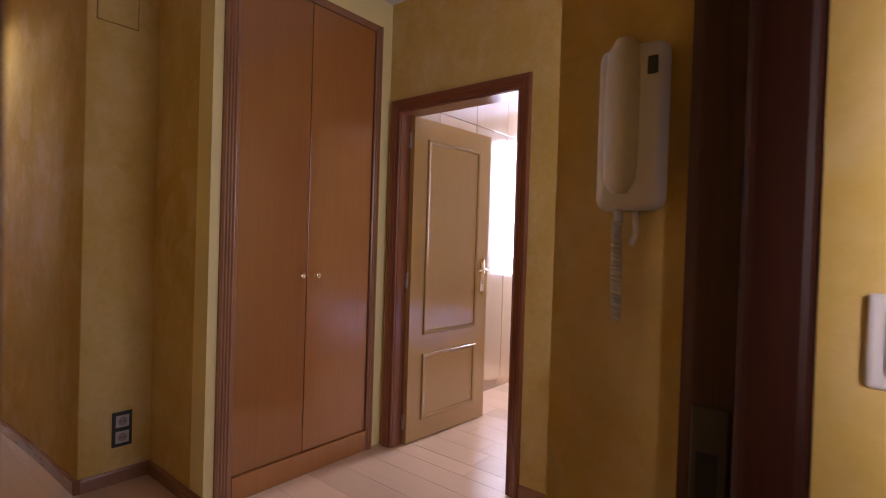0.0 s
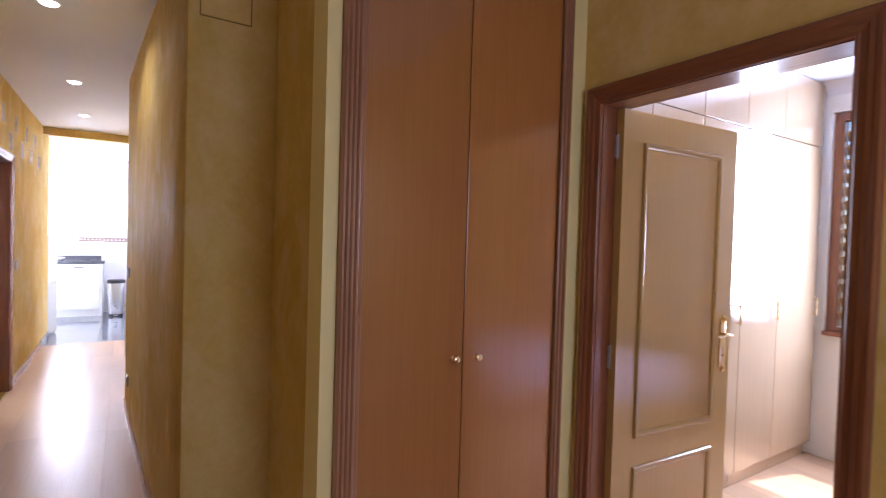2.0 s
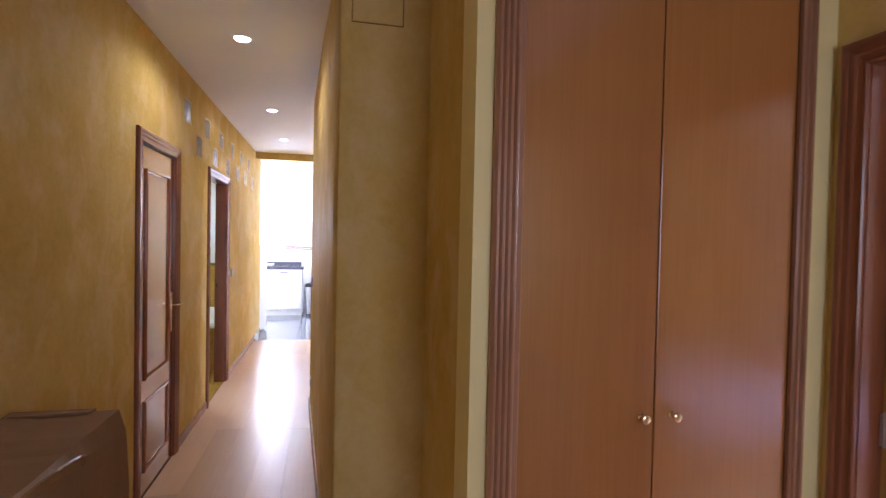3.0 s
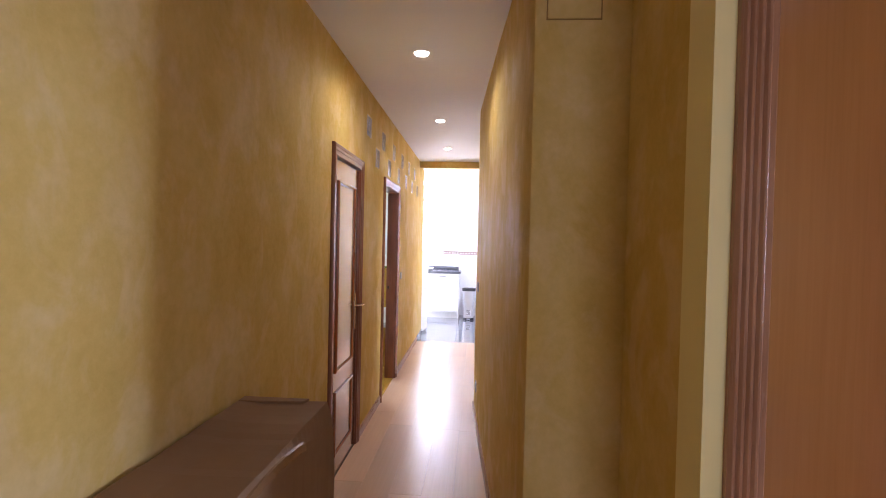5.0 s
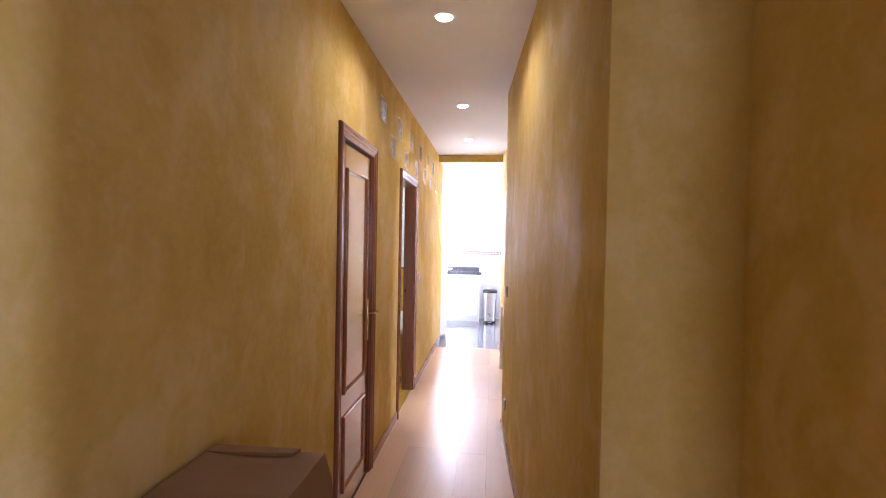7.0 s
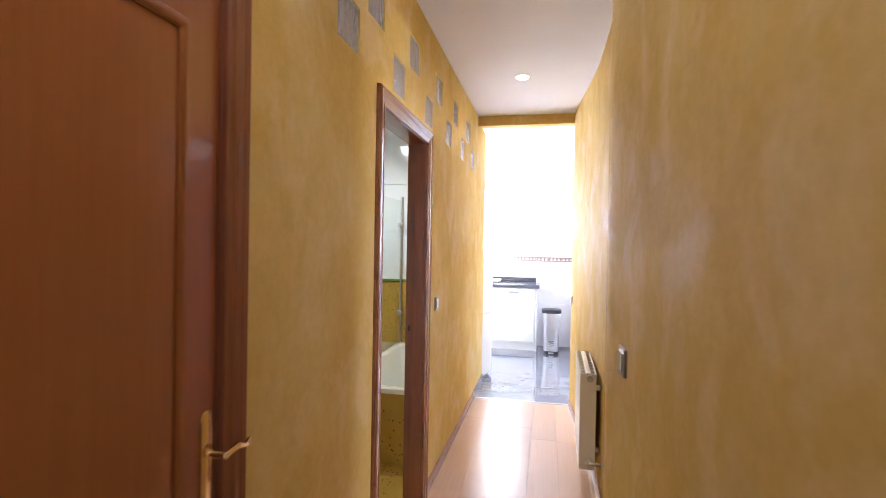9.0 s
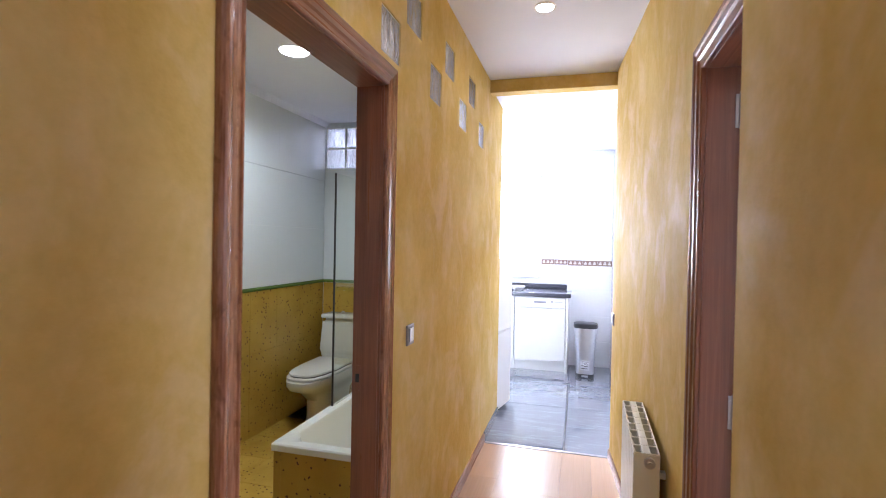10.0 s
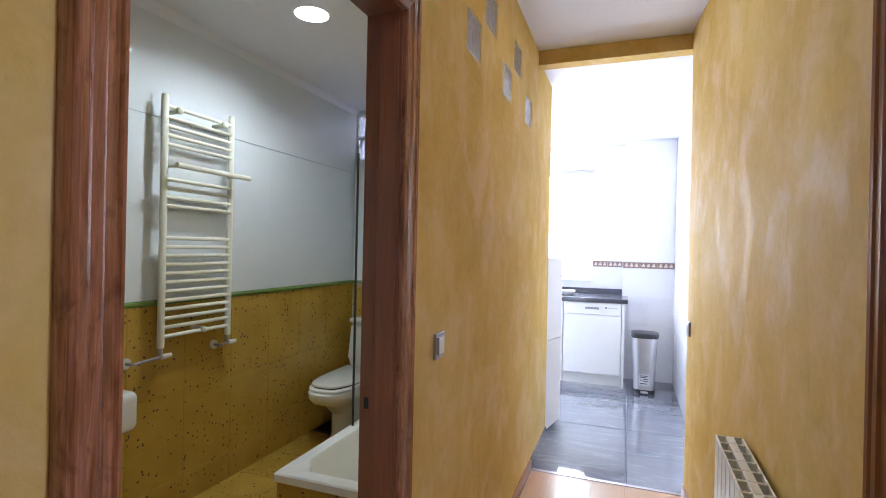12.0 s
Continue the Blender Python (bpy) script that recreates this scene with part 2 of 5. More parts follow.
M_BASE = wood("skirting_wood", (0.24, 0.112, 0.058), (0.32, 0.158, 0.086), (0.40, 0.215, 0.125), 0.28, "x")
M_BRASS = mottled("polished_brass", (0.80, 0.64, 0.40), (0.66, 0.50, 0.28), 30, 0.16, 0.3, 0, 1.0)
M_STEEL = mottled("brushed_steel", (0.62, 0.62, 0.63), (0.5, 0.5, 0.52), 12, 0.28, 0.3, 0, 1.0)
M_HINGE = mottled("worn_hinge_metal", (0.48, 0.45, 0.47), (0.34, 0.31, 0.32), 40, 0.32, 0.4, 0, 1.0)
M_WHITEMETAL = mottled("white_enamel", (0.82, 0.81, 0.78), (0.76, 0.75, 0.72), 6, 0.28, 0.25)
M_CREAM = mottled("cream_enamel", (0.80, 0.78, 0.66), (0.74, 0.71, 0.58), 6, 0.28, 0.25)
M_PLASTIC = mottled("white_plastic", (0.76, 0.73, 0.78), (0.70, 0.67, 0.72), 8, 0.28, 0.25)
M_BLACK = mottled("black_plastic", (0.025, 0.025, 0.028), (0.045, 0.045, 0.05), 20, 0.35)
# near-black: the shade inside slots, holes and gaps put into the colour
M_DARK = material("dark_slot", (0.02, 0.018, 0.016), 0.7)
M_GREY = mottled("grey_silver_plastic", (0.34, 0.33, 0.35), (0.26, 0.25, 0.26), 20, 0.3, 0.3, 0, 0.7)
M_SOCKET = mottled("silver_socket_insert", (0.50, 0.50, 0.51), (0.4, 0.4, 0.41), 20, 0.35)
M_BOX = mottled("brown_wrapped_cardboard", (0.25, 0.138, 0.066), (0.19, 0.100, 0.047), 3.5, 0.48, 0.5, 0.002, 0.0, 0.4)
M_GAP_SHADE = material("brown_gap_shade", (0.30, 0.18, 0.05), 0.7)
M_TAPE = mottled("glossy_brown_tape", (0.25, 0.138, 0.066), (0.19, 0.100, 0.047), 11, 0.20, 0.5, 0.003, 0.0, 0.5)
M_OCHRE = speckled_tile()
M_GREEN = mottled("green_glazed_tile", (0.16, 0.26, 0.055), (0.12, 0.20, 0.045), 15, 0.18)
M_BWHITE = mottled("white_glazed_tile", (0.72, 0.745, 0.765), (0.69, 0.715, 0.735), 2, 0.035, 0.3, 0.0, 0.0, 0.9)
M_KWHITE = mottled("white_kitchen_tile", (0.80, 0.80, 0.82), (0.76, 0.76, 0.78), 2, 0.12, 0.3)
M_GROUT = mottled("ochre_grout", (0.40, 0.27, 0.09), (0.34, 0.22, 0.07), 20, 0.8)
M_WGROUT = mottled("pale_grout", (0.70, 0.72, 0.73), (0.64, 0.66, 0.67), 20, 0.8)
M_KGROUT = mottled("pale_floor_grout", (0.46, 0.46, 0.48), (0.38, 0.38, 0.4), 20, 0.8)
M_SLATE = slate_tile()
M_GRANITE = mottled("black_granite", (0.06, 0.06, 0.072), (0.17, 0.17, 0.20), 60, 0.10, 0.5)
M_CERAMIC = mottled("white_ceramic", (0.82, 0.82, 0.78), (0.78, 0.78, 0.74), 4, 0.08, 0.2)
M_BLOCK = glass("wavy_glass_block", (0.84, 0.83, 0.87), 0.05)
bump(M_BLOCK, noise_tex(M_BLOCK, place(M_BLOCK, (34, 34, 9)), 1.0, 2, 0.5, 1.4), 0.9, 0.02)
bsdf(M_BLOCK).inputs["Transmission Weight"].default_value = 0.65
M_BLOCKEDGE = mottled("glass_block_mortar", (0.62, 0.60, 0.56), (0.52, 0.5, 0.46), 20, 0.6)
M_GLASS = glass("clear_glass")
M_LINEN = mottled("pale_lilac_linen", (0.72, 0.67, 0.88), (0.66, 0.61, 0.82), 6, 0.85, 0.3, 0.004)
M_PAPER = mottled("printed_paper", (0.75, 0.76, 0.78), (0.66, 0.68, 0.71), 18, 0.7)
M_INK = material("dark_ink", (0.05, 0.05, 0.055), 0.6)
M_LAMP = material("lamp_glow", (1.0, 0.95, 0.86), 0.4, emit=14.0)
M_LAMPB = material("cool_lamp_glow", (0.96, 1.0, 0.96), 0.4, emit=20.0)
M_BACKDROP = material("bright_outdoors", (0.95, 0.97, 1.0), 0.9, emit=22.0)


# ---- mesh helpers ----
def box(bm, x0, x1, y0, y1, z0, z1, m=None):
    vs = [bm.verts.new(p) for p in ((x0, y0, z0), (x1, y0, z0), (x1, y1, z0), (x0, y1, z0), (x0, y0, z1), (x1, y0, z1), (x1, y1, z1), (x0, y1, z1))]
    if m is not None:
        for v in vs:
            v.co = m @ v.co
    for f in ((3, 2, 1, 0), (4, 5, 6, 7), (0, 1, 5, 4), (1, 2, 6, 5), (2, 3, 7, 6), (3, 0, 4, 7)):
        bm.faces.new([vs[i] for i in f])
    return bm


def soft_box(x0, x1, y0, y1, z0, z1, r=0.004, seg=2):
    bm = box(bmesh.new(), x0, x1, y0, y1, z0, z1)
    bmesh.ops.bevel(bm, geom=bm.edges[:], offset=r, segments=seg, affect="EDGES", profile=0.5)
    return bm


def rod(bm, a, b, r, seg=12, r2=None):
    a, b = Vector(a), Vector(b)
    turn = (b - a).to_track_quat("Z", "Y").to_matrix().to_4x4()
    m = Matrix.Translation((a + b) / 2) @ turn
    bmesh.ops.create_cone(bm, cap_ends=True, segments=seg, radius1=r, radius2=r if r2 is None else r2, depth=(b - a).length, matrix=m)
    return bm


def ball(bm, at, r, scale=(1, 1, 1), u=12, v=8):
    bmesh.ops.create_uvsphere(bm, u_segments=u, v_segments=v, radius=r, matrix=Matrix.Translation(at) @ Matrix.Diagonal((*scale, 1)))
    return bm


def lathe(bm, profile, at=(0, 0, 0), seg=24, scale=(1, 1)):
    """Turns (radius, height) pairs round the upright through at."""
    rings = []
    for r, z in profile:
        rings.append([bm.verts.new((at[0] + r * scale[0] * math.cos(2 * math.pi * i / seg), at[1] + r * scale[1] * math.sin(2 * math.pi * i / seg), at[2] + z)) for i in range(seg)])
    for p, q in zip(rings, rings[1:]):
        for i in range(seg):
            j = (i + 1) % seg
            bm.faces.new((p[i], p[j], q[j], q[i]))
    bm.faces.new(rings[0][::-1])
    bm.faces.new(rings[-1])
    return bm


def prism(bm, outline, z0, z1):
    lo = [bm.verts.new((x, y, z0)) for x, y in outline]
    hi = [bm.verts.new((x, y, z1)) for x, y in outline]
    n = len(outline)
    for i in range(n):
        j = (i + 1) % n
        bm.faces.new((lo[i], lo[j], hi[j], hi[i]))
    bm.faces.new(lo[::-1])
    bm.faces.new(hi)
    bmesh.ops.recalc_face_normals(bm, faces=bm.faces[:])
    return bm


def finish(name, bm, mat, smooth=False):
    me = bpy.data.meshes.new(name)
    bmesh.ops.recalc_face_normals(bm, faces=bm.faces[:])
    bm.to_mesh(me)
    bm.free()
    me.materials.append(mat)
    if smooth:
        for p in me.polygons:
            p.use_smooth = True
        me.set_sharp_from_angle(angle=radians(40))
    return me


def part(name, bm, mat, parent, label="", smooth=False):
    ob = new(name, finish(name, bm, mat, smooth))
    ob.parent = parent
    if label:
        ob["label"] = label
    return ob


def solid(name, bm, mat, label, category, kind="structure", smooth=False):
    return tagged(new(name, finish(name, bm, mat, smooth)), label, category, kind=kind)


def thing(name, label, category, at=None, group="", kind=""):
    ob = new(name)
    ob.matrix_world = at if at is not None else Matrix()
    ob.empty_display_size = 0.1
    return tagged(ob, label, category, group, kind)


def grid_wall(along, a0, a1, b0, b1, z0, z1, holes=()):
    """A wall along x or y, from a0 to a1, b0..b1 thick, with rectangular holes (a0, a1, z0, z1) right through it."""
    bm = bmesh.new()
    aa = sorted({a0, a1, *[h[0] for h in holes], *[h[1] for h in holes]})
    zz = sorted({z0, z1, *[h[2] for h in holes], *[h[3] for h in holes]})
    aa, zz = [a for a in aa if a0 <= a <= a1], [z for z in zz if z0 <= z <= z1]

    def full(i, k):
        if not (0 <= i < len(aa) - 1 and 0 <= k < len(zz) - 1):
            return False
        a, z = (aa[i] + aa[i + 1]) / 2, (zz[k] + zz[k + 1]) / 2
        return not any(h[0] < a < h[1] and h[2] < z < h[3] for h in holes)

    def vert(a, b, z):
        return bm.verts.new((a, b, z) if along == "x" else (b, a, z))

    def quad(*pts):
        bm.faces.new([vert(*p) for p in pts])

    for i in range(len(aa) - 1):
        for k in range(len(zz) - 1):
            if not full(i, k):
                continue
            p, q, r, s = aa[i], aa[i + 1], zz[k], zz[k + 1]
            quad((p, b0, r), (q, b0, r), (q, b0, s), (p, b0, s))
            quad((p, b1, r), (p, b1, s), (q, b1, s), (q, b1, r))
            if not full(i - 1, k):
                quad((p, b0, r), (p, b0, s), (p, b1, s), (p, b1, r))
            if not full(i + 1, k):
                quad((q, b0, r), (q, b1, r), (q, b1, s), (q, b0, s))
            if not full(i, k - 1):
                quad((p, b0, r), (p, b1, r), (q, b1, r), (q, b0, r))
            if not full(i, k + 1):
                quad((p, b0, s), (q, b0, s), (q, b1, s), (p, b1, s))
    bmesh.ops.remove_doubles(bm, verts=bm.verts[:], dist=1e-5)
    return bm


ARCHITRAVE = [(0.003, 0.0), (0.003, 0.010), (0.006, 0.014), (0.011, 0.0145), (0.015, 0.011), (0.030, 0.013), (0.036, 0.018), (0.050, 0.019),
              (0.056, 0.0225), (0.066, 0.024), (0.072, 0.021), (0.076, 0.012), (0.076, 0.0)]
BEAD = [(0.0, 0.0), (0.0, 0.006), (0.004, 0.011), (0.012, 0.0125), (0.020, 0.009), (0.026, 0.004), (0.026, 0.0)]


def run(m, corners, profile):
    """A moulding swept along mitred corners. corners: pairs of ((u, z), (du, dz)), the way outward at each; profile: (outward, proud). m: local (u, proud, z) to place."""
    bm = bmesh.new()
    rows = []
    for (u, z), (du, dz) in corners:
        rows.append([bm.verts.new(m @ Vector((u + d * du, -n, z + d * dz))) for d, n in profile])
    for p, q in zip(rows, rows[1:]):
        for i in range(len(profile) - 1):
            bm.faces.new((p[i], p[i + 1], q[i + 1], q[i]))
    for r in (rows[0], rows[-1]):
        bm.faces.new(r)
    return bm


def architraves(parent, m, u0, u1, h, mats=(M_FRAME, M_FRAME_X), profile=ARCHITRAVE):
    """Side and head trims round an opening u0..u1, h high, on the face y=0 of m looking to -y."""
    part("side_trim", run(m, [((u0, 0), (-1, 0)), ((u0, h), (-1, 1))], profile), mats[0], parent)
    part("side_trim", run(m, [((u1, 0), (1, 0)), ((u1, h), (1, 1))], profile), mats[0], parent)
    part("head_trim", run(m, [((u0, h), (-1, 1)), ((u1, h), (1, 1))], profile), mats[1], parent)


def jambs(parent, m, u0, u1, h, depth, mats=(M_FRAME, M_FRAME_X), t=0.028):
    """Lining boards of an opening, with a stop strip half way."""
    def b(x0, x1, y0, y1, z0, z1):
        return box(bmesh.new(), x0, x1, y0, y1, z0, z1, m)
    part("jamb", b(u0 - t, u0, 0.0, depth, 0, h), mats[0], parent)
    part("jamb", b(u1, u1 + t, 0.0, depth, 0, h), mats[0], parent)
    part("head_jamb", b(u0 - t, u1 + t, 0.0, depth, h, h + t), mats[1], parent)


def panel_loop(m, u0, u1, z0, z1):
    s = [((u0, z0), (1, 1)), ((u0, z1), (1, -1)), ((u1, z1), (-1, -1)), ((u1, z0), (-1, 1)), ((u0, z0), (1, 1))]
    return run(m, s, BEAD)


def lever_handle(parent, m, flip=1, mat=M_BRASS):
    """A long back plate with a curved lever, keyhole below; on the face y=0 of m looking to -y; the lever points to +u * flip."""
    h = part("handle", bmesh.new(), mat, parent, "polished brass lever handle on a long plate")
    bm = bmesh.new()
    pl = soft_box(-0.021, 0.021, -0.007, 0.0, -0.115, 0.115, 0.003)
    bmesh.ops.transform(pl, matrix=m, verts=pl.verts[:])
    for a, b, r, q in (((0, -0.003, 0.045), (0, -0.045, 0.045), 0.009, 0.008), ((0, -0.045, 0.045), (flip * 0.036, -0.050, 0.052), 0.0072, 0.0068),
                       ((flip * 0.036, -0.050, 0.052), (flip * 0.075, -0.045, 0.038), 0.0068, 0.0052), ((flip * 0.075, -0.045, 0.038), (flip * 0.090, -0.042, 0.043), 0.0052, 0.006)):
        rod(bm, m @ Vector(a), m @ Vector(b), r, 10, q)
    for p, r in (((0, -0.045, 0.045), 0.0082), ((flip * 0.036, -0.050, 0.052), 0.0070), ((flip * 0.075, -0.045, 0.038), 0.0054), ((flip * 0.090, -0.042, 0.043), 0.0066)):
        ball(bm, m @ Vector(p), r)
    for dz in (0.115, -0.115):
        ball(bm, m @ Vector((0, -0.002, dz)), 0.019, (1, 0.3, 1))
    tmp = bpy.data.meshes.new("plate")
    pl.to_mesh(tmp)
    pl.free()
    bm.from_mesh(tmp)
    bpy.data.meshes.remove(tmp)
    h.data = finish("handle", bm, mat, True)
    part("keyhole", rod(bmesh.new(), m @ Vector((0, -0.0078, -0.055)), m @ Vector((0, -0.0065, -0.055)), 0.006, 10), M_DARK, h)
    return h


def door_leaf(parent, m, w, h, mat, panels=((0.665, 1.895), (0.125, 0.545)), th=0.036, margin=0.118, handle=None, faces=(0, 1), x_mat=None):
    """A leaf u 0..w, z 0..h; y 0..th. Beaded panels on the faces named (0 looks to -y, 1 to +y)."""
    slab = part("leaf", box(bmesh.new(), 0, w, 0, th, 0, h, m), mat, parent)
    back = m @ Matrix.Translation((w, th, 0)) @ pose(0, 0, 0, 0, 0, 180)
    for f in faces:
        mm = back if f else m
        for z0, z1 in panels:
            part("panel_bead", panel_loop(mm, margin, w - margin, z0, z1), mat, parent, "", True)
    if handle is not None:
        u, z, flip = handle
        for f in faces:
            mm = back if f else m
            uu = w - u if f else u
            lever_handle(parent, mm @ Matrix.Translation((uu, 0, z)), -flip if f else flip)
    return slab


def hinges(parent, m, zs):
    for z in zs:
        b = box(bmesh.new(), -0.014, 0.014, -0.0025, 0.0, z - 0.045, z + 0.045, m)
        for u, v in ((-0.009, -0.03), (-0.009, 0.03), (0.009, -0.03), (0.009, 0.03)):
            rod(b, m @ Vector((u, 0.0, z + v)), m @ Vector((u, -0.004, z + v)), 0.0035, 8)
        rod(b, m @ Vector((0, -0.006, z - 0.05)), m @ Vector((0, -0.006, z + 0.05)), 0.006, 10)
        part("hinge", b, M_HINGE, parent, "worn metal hinge")


def skirting(name, pts, mat=M_BASE, h=0.07, t=0.012):
    """A skirting board along plan points, its wall on the right hand of the way; joined along its run."""
    bm = bmesh.new()
    prof = [(0, 0), (t, 0), (t, h - 0.012), (t * 0.45, h), (0, h)]
    rows = []
    for i, p in enumerate(pts):
        p = Vector(p)
        d = []
        if i > 0:
            d.append((p - Vector(pts[i - 1])).normalized())
        if i < len(pts) - 1:
            d.append((Vector(pts[i + 1]) - p).normalized())
        nrm = [Vector((-e.y, e.x)) for e in d]
        n = nrm[0] if len(nrm) == 1 else (nrm[0] + nrm[1]) / max(1 + nrm[0].dot(nrm[1]), 0.2)
        rows.append([bm.verts.new((p.x + n.x * a, p.y + n.y * a, z + 0.0005)) for a, z in prof])
    for p, q in zip(rows, rows[1:]):
        for i in range(len(prof)):
            j = (i + 1) % len(prof)
            bm.faces.new((p[i], p[j], q[j], q[i]))
    bm.faces.new(rows[0])
    bm.faces.new(rows[-1])
    return solid(name, bm, mat, "reddish-brown wooden skirting board along the wall foot", "skirting")


# ---- plan ----
CEIL = 2.706
YL = -0.08            # corridor's south face
YB = -0.185            # its bathroom side
YN = 2.39             # hall's north wall face
XC = -2.04            # cupboard wall face
XP = -2.633           # pier face
XK = -8.43            # kitchen threshold
YR = 0.915            # right-hand corridor wall beyond the kink
DOOR_H = 2.035

# floors: an underlay that carries the planks, kitchen and bathroom beds
solid("floor_hall", box(bmesh.new(), XK, 0.60, YB + 0.002, 2.50, -0.10, -0.010), M_UNDER, "light wood laminate floor of hall and corridor", "floor")
solid("floor_bedroom", box(bmesh.new(), -2.9, 1.0, 2.502, 5.1, -0.10, -0.010), M_UNDER, "light wood laminate floor of the bedroom", "floor")
solid("floor_side_room", box(bmesh.new(), -7.4, -5.0, 1.032, 4.1, -0.10, 0.0), M_PLANK, "laminate floor of the side room", "floor")
solid("floor_landing", box(bmesh.new(), 0.602, 1.7, -1.0, 0.80, -0.10, 0.0), M_SLATE, "grey stone floor of the landing", "floor")
solid("floor_kitchen", box(bmesh.new(), -11.6, XK - 0.002, -2.4, 1.2, -0.10, -0.010), M_KGROUT, "polished grey tiled kitchen floor", "floor")
solid("floor_bathroom", box(bmesh.new(), -9.2, -5.3, -1.9, YB, -0.10, -0.010), M_GROUT, "speckled ochre tiled bathroom floor", "floor")

# ceilings
solid("ceiling", box(bmesh.new(), XK - 0.10, 0.75, YB, 2.52, CEIL, CEIL + 0.12), M_CEIL, "white plaster ceiling of hall and corridor", "ceiling")
solid("ceiling_kitchen", box(bmesh.new(), -11.7, XK - 0.102, -2.5, 1.2, 2.66, 2.78), M_CEIL, "white kitchen ceiling", "ceiling")
solid("ceiling_bathroom", box(bmesh.new(), -9.2, -5.25, -1.9, YB - 0.002, 2.60, 2.72), M_CEIL, "white bathroom ceiling", "ceiling")
solid("ceiling_bedroom", box(bmesh.new(), -3.0, 1.1, 2.522, 5.25, 2.66, 2.78), M_CEIL, "white bedroom ceiling", "ceiling")
solid("ceiling_side_room", box(bmesh.new(), -7.5, -4.9, 1.05, 4.2, 2.66, 2.78), M_CEIL, "white ceiling of the side room", "ceiling")
solid("ceiling_landing", box(bmesh.new(), 0.752, 1.8, -1.1, 0.95, CEIL, CEIL + 0.1), M_CEIL, "white landing ceiling", "ceiling")

# corridor's south wall, with both doors and the holes of the glass blocks
BLOCK_W, BLOCK_H = 0.19, 0.165
BLOCKS = [(x, 2.345) for x in (-4.80, -5.43, -6.01, -6.59, -7.165, -7.715)] + [(x, 2.147) for x in (-5.155, -5.75, -6.335, -6.915, -7.48, -8.03)]
D1 = (-4.580, -3.948)          # narrow closed door
DB = (-6.375, -5.612)          # bathroom door
T = 0.028
holes = [(D1[0] - T, D1[1] + T, 0, DOOR_H + T), (DB[0] - T, DB[1] + T, 0, DOOR_H + T)]
holes += [(x - BLOCK_W, x, z, z + BLOCK_H) for x, z in BLOCKS]
solid("wall_south", grid_wall("x", -9.05, 0.75, YB, YL, 0, CEIL, holes), M_WALL, "mottled ochre yellow stucco corridor wall with doors and glass blocks", "wall")

# pier and the gently bowed wall opposite
bow = [(XP, 1.288), (XP, 0.985), (XP - 0.006, 0.972), (XP - 0.02, 0.966), (-3.1, 0.953), (-3.5, 0.931), (-3.9, 0.901), (-4.3, 0.876), (-4.7, 0.850), (-5.1, 0.826), (-5.40, 0.806), (-5.50, 0.801), (-5.525, 0.806), (-5.535, 0.822), (-5.535, YR), (-5.535, 1.03), (-3.0, 1.288)]
solid("wall_bowed", prism(bmesh.new(), bow, 0, CEIL), M_WALL, "gently bowed ochre stucco corridor wall with a projecting pier", "wall", smooth=True)
DR = (-6.240, -5.625)          # door of the side room
DR_H = 1.975
solid("wall_north_corridor", grid_wall("x", -6.90, -5.537, YR, 1.03, 0, CEIL, [(DR[0] - T, DR[1] + T, 0, DR_H + T)]), M_WALL, "ochre stucco corridor wall with the side room's doorway", "wall")
far = [(-6.90, YR), (-7.15, 0.911), (-7.4, 0.898), (-7.7, 0.876), (-8.0, 0.851), (-8.3, 0.825), (-8.40, 0.817), (XK, 0.822), (XK, 1.03), (-6.90, 1.03)]
solid("wall_curved", prism(bmesh.new(), far, 0, CEIL), M_WALL, "curved ochre stucco wall behind the radiator", "wall", smooth=True)
solid("lintel", box(bmesh.new(), XK - 0.10, XK, YL + 0.001, 0.970, 2.612, CEIL - 0.001), M_WALL, "ochre stucco beam above the kitchen opening", "beam")

# recess beside the cupboard, cupboard wall, hall's north wall
solid("wall_recess", box(bmesh.new(), XP - 0.3, XC - 0.13, 1.288, 1.40, 0, CEIL), M_WALL, "ochre stucco recess wall beside the cupboard", "wall")
CUP = (1.338, 2.298, 2.538)
solid("wall_cupboard", grid_wall("y", 1.288, YN, XC - 0.13, XC, 0, CEIL, [(CUP[0], CUP[1], 0, CUP[2])]), M_STRIP, "pale cream plaster edge round the built-in cupboard", "wall")
DN = (-1.938, -1.126)
solid("wall_north", grid_wall("x", -2.3, 0.75, YN, 2.52, 0, CEIL, [(DN[0] - T, DN[1] + T, 0, DOOR_H + T)]), M_WALL, "ochre stucco hall wall with the bedroom doorway", "wall")
solid("wall_east", grid_wall("y", 1.05, YN - 0.001, 0.60, 0.75, 0, CEIL, [(1.25, 2.15, 0.93, 2.17)]), M_WALL, "ochre stucco end wall of the hall with a window", "wall")
# nib with the intercom and the landing wall next to it
solid("wall_nib", box(bmesh.new(), -0.155, 0.034, 0.900, 1.049, 0, CEIL), M_WALL, "short ochre stucco wall end that carries the intercom", "wall")
solid("wall_nib_back", box(bmesh.new(), 0.036, 0.75, 0.952, 1.049, 0, CEIL), M_WALL, "ochre stucco wall behind the entrance frame", "wall")
solid("wall_landing_north", box(bmesh.new(), 0.168, 1.7, 0.800, 0.950, 0, CEIL), M_WALL, "bright ochre stucco wall beside the entrance", "wall")
solid("wall_landing_east", box(bmesh.new(), 1.702, 1.82, -1.1, 0.95, 0, CEIL), M_WALL, "plain ochre landing wall", "wall")
solid("wall_landing_south", box(bmesh.new(), 0.752, 1.700, -1.1, -1.0, 0, CEIL), M_WALL, "plain ochre landing wall", "wall")
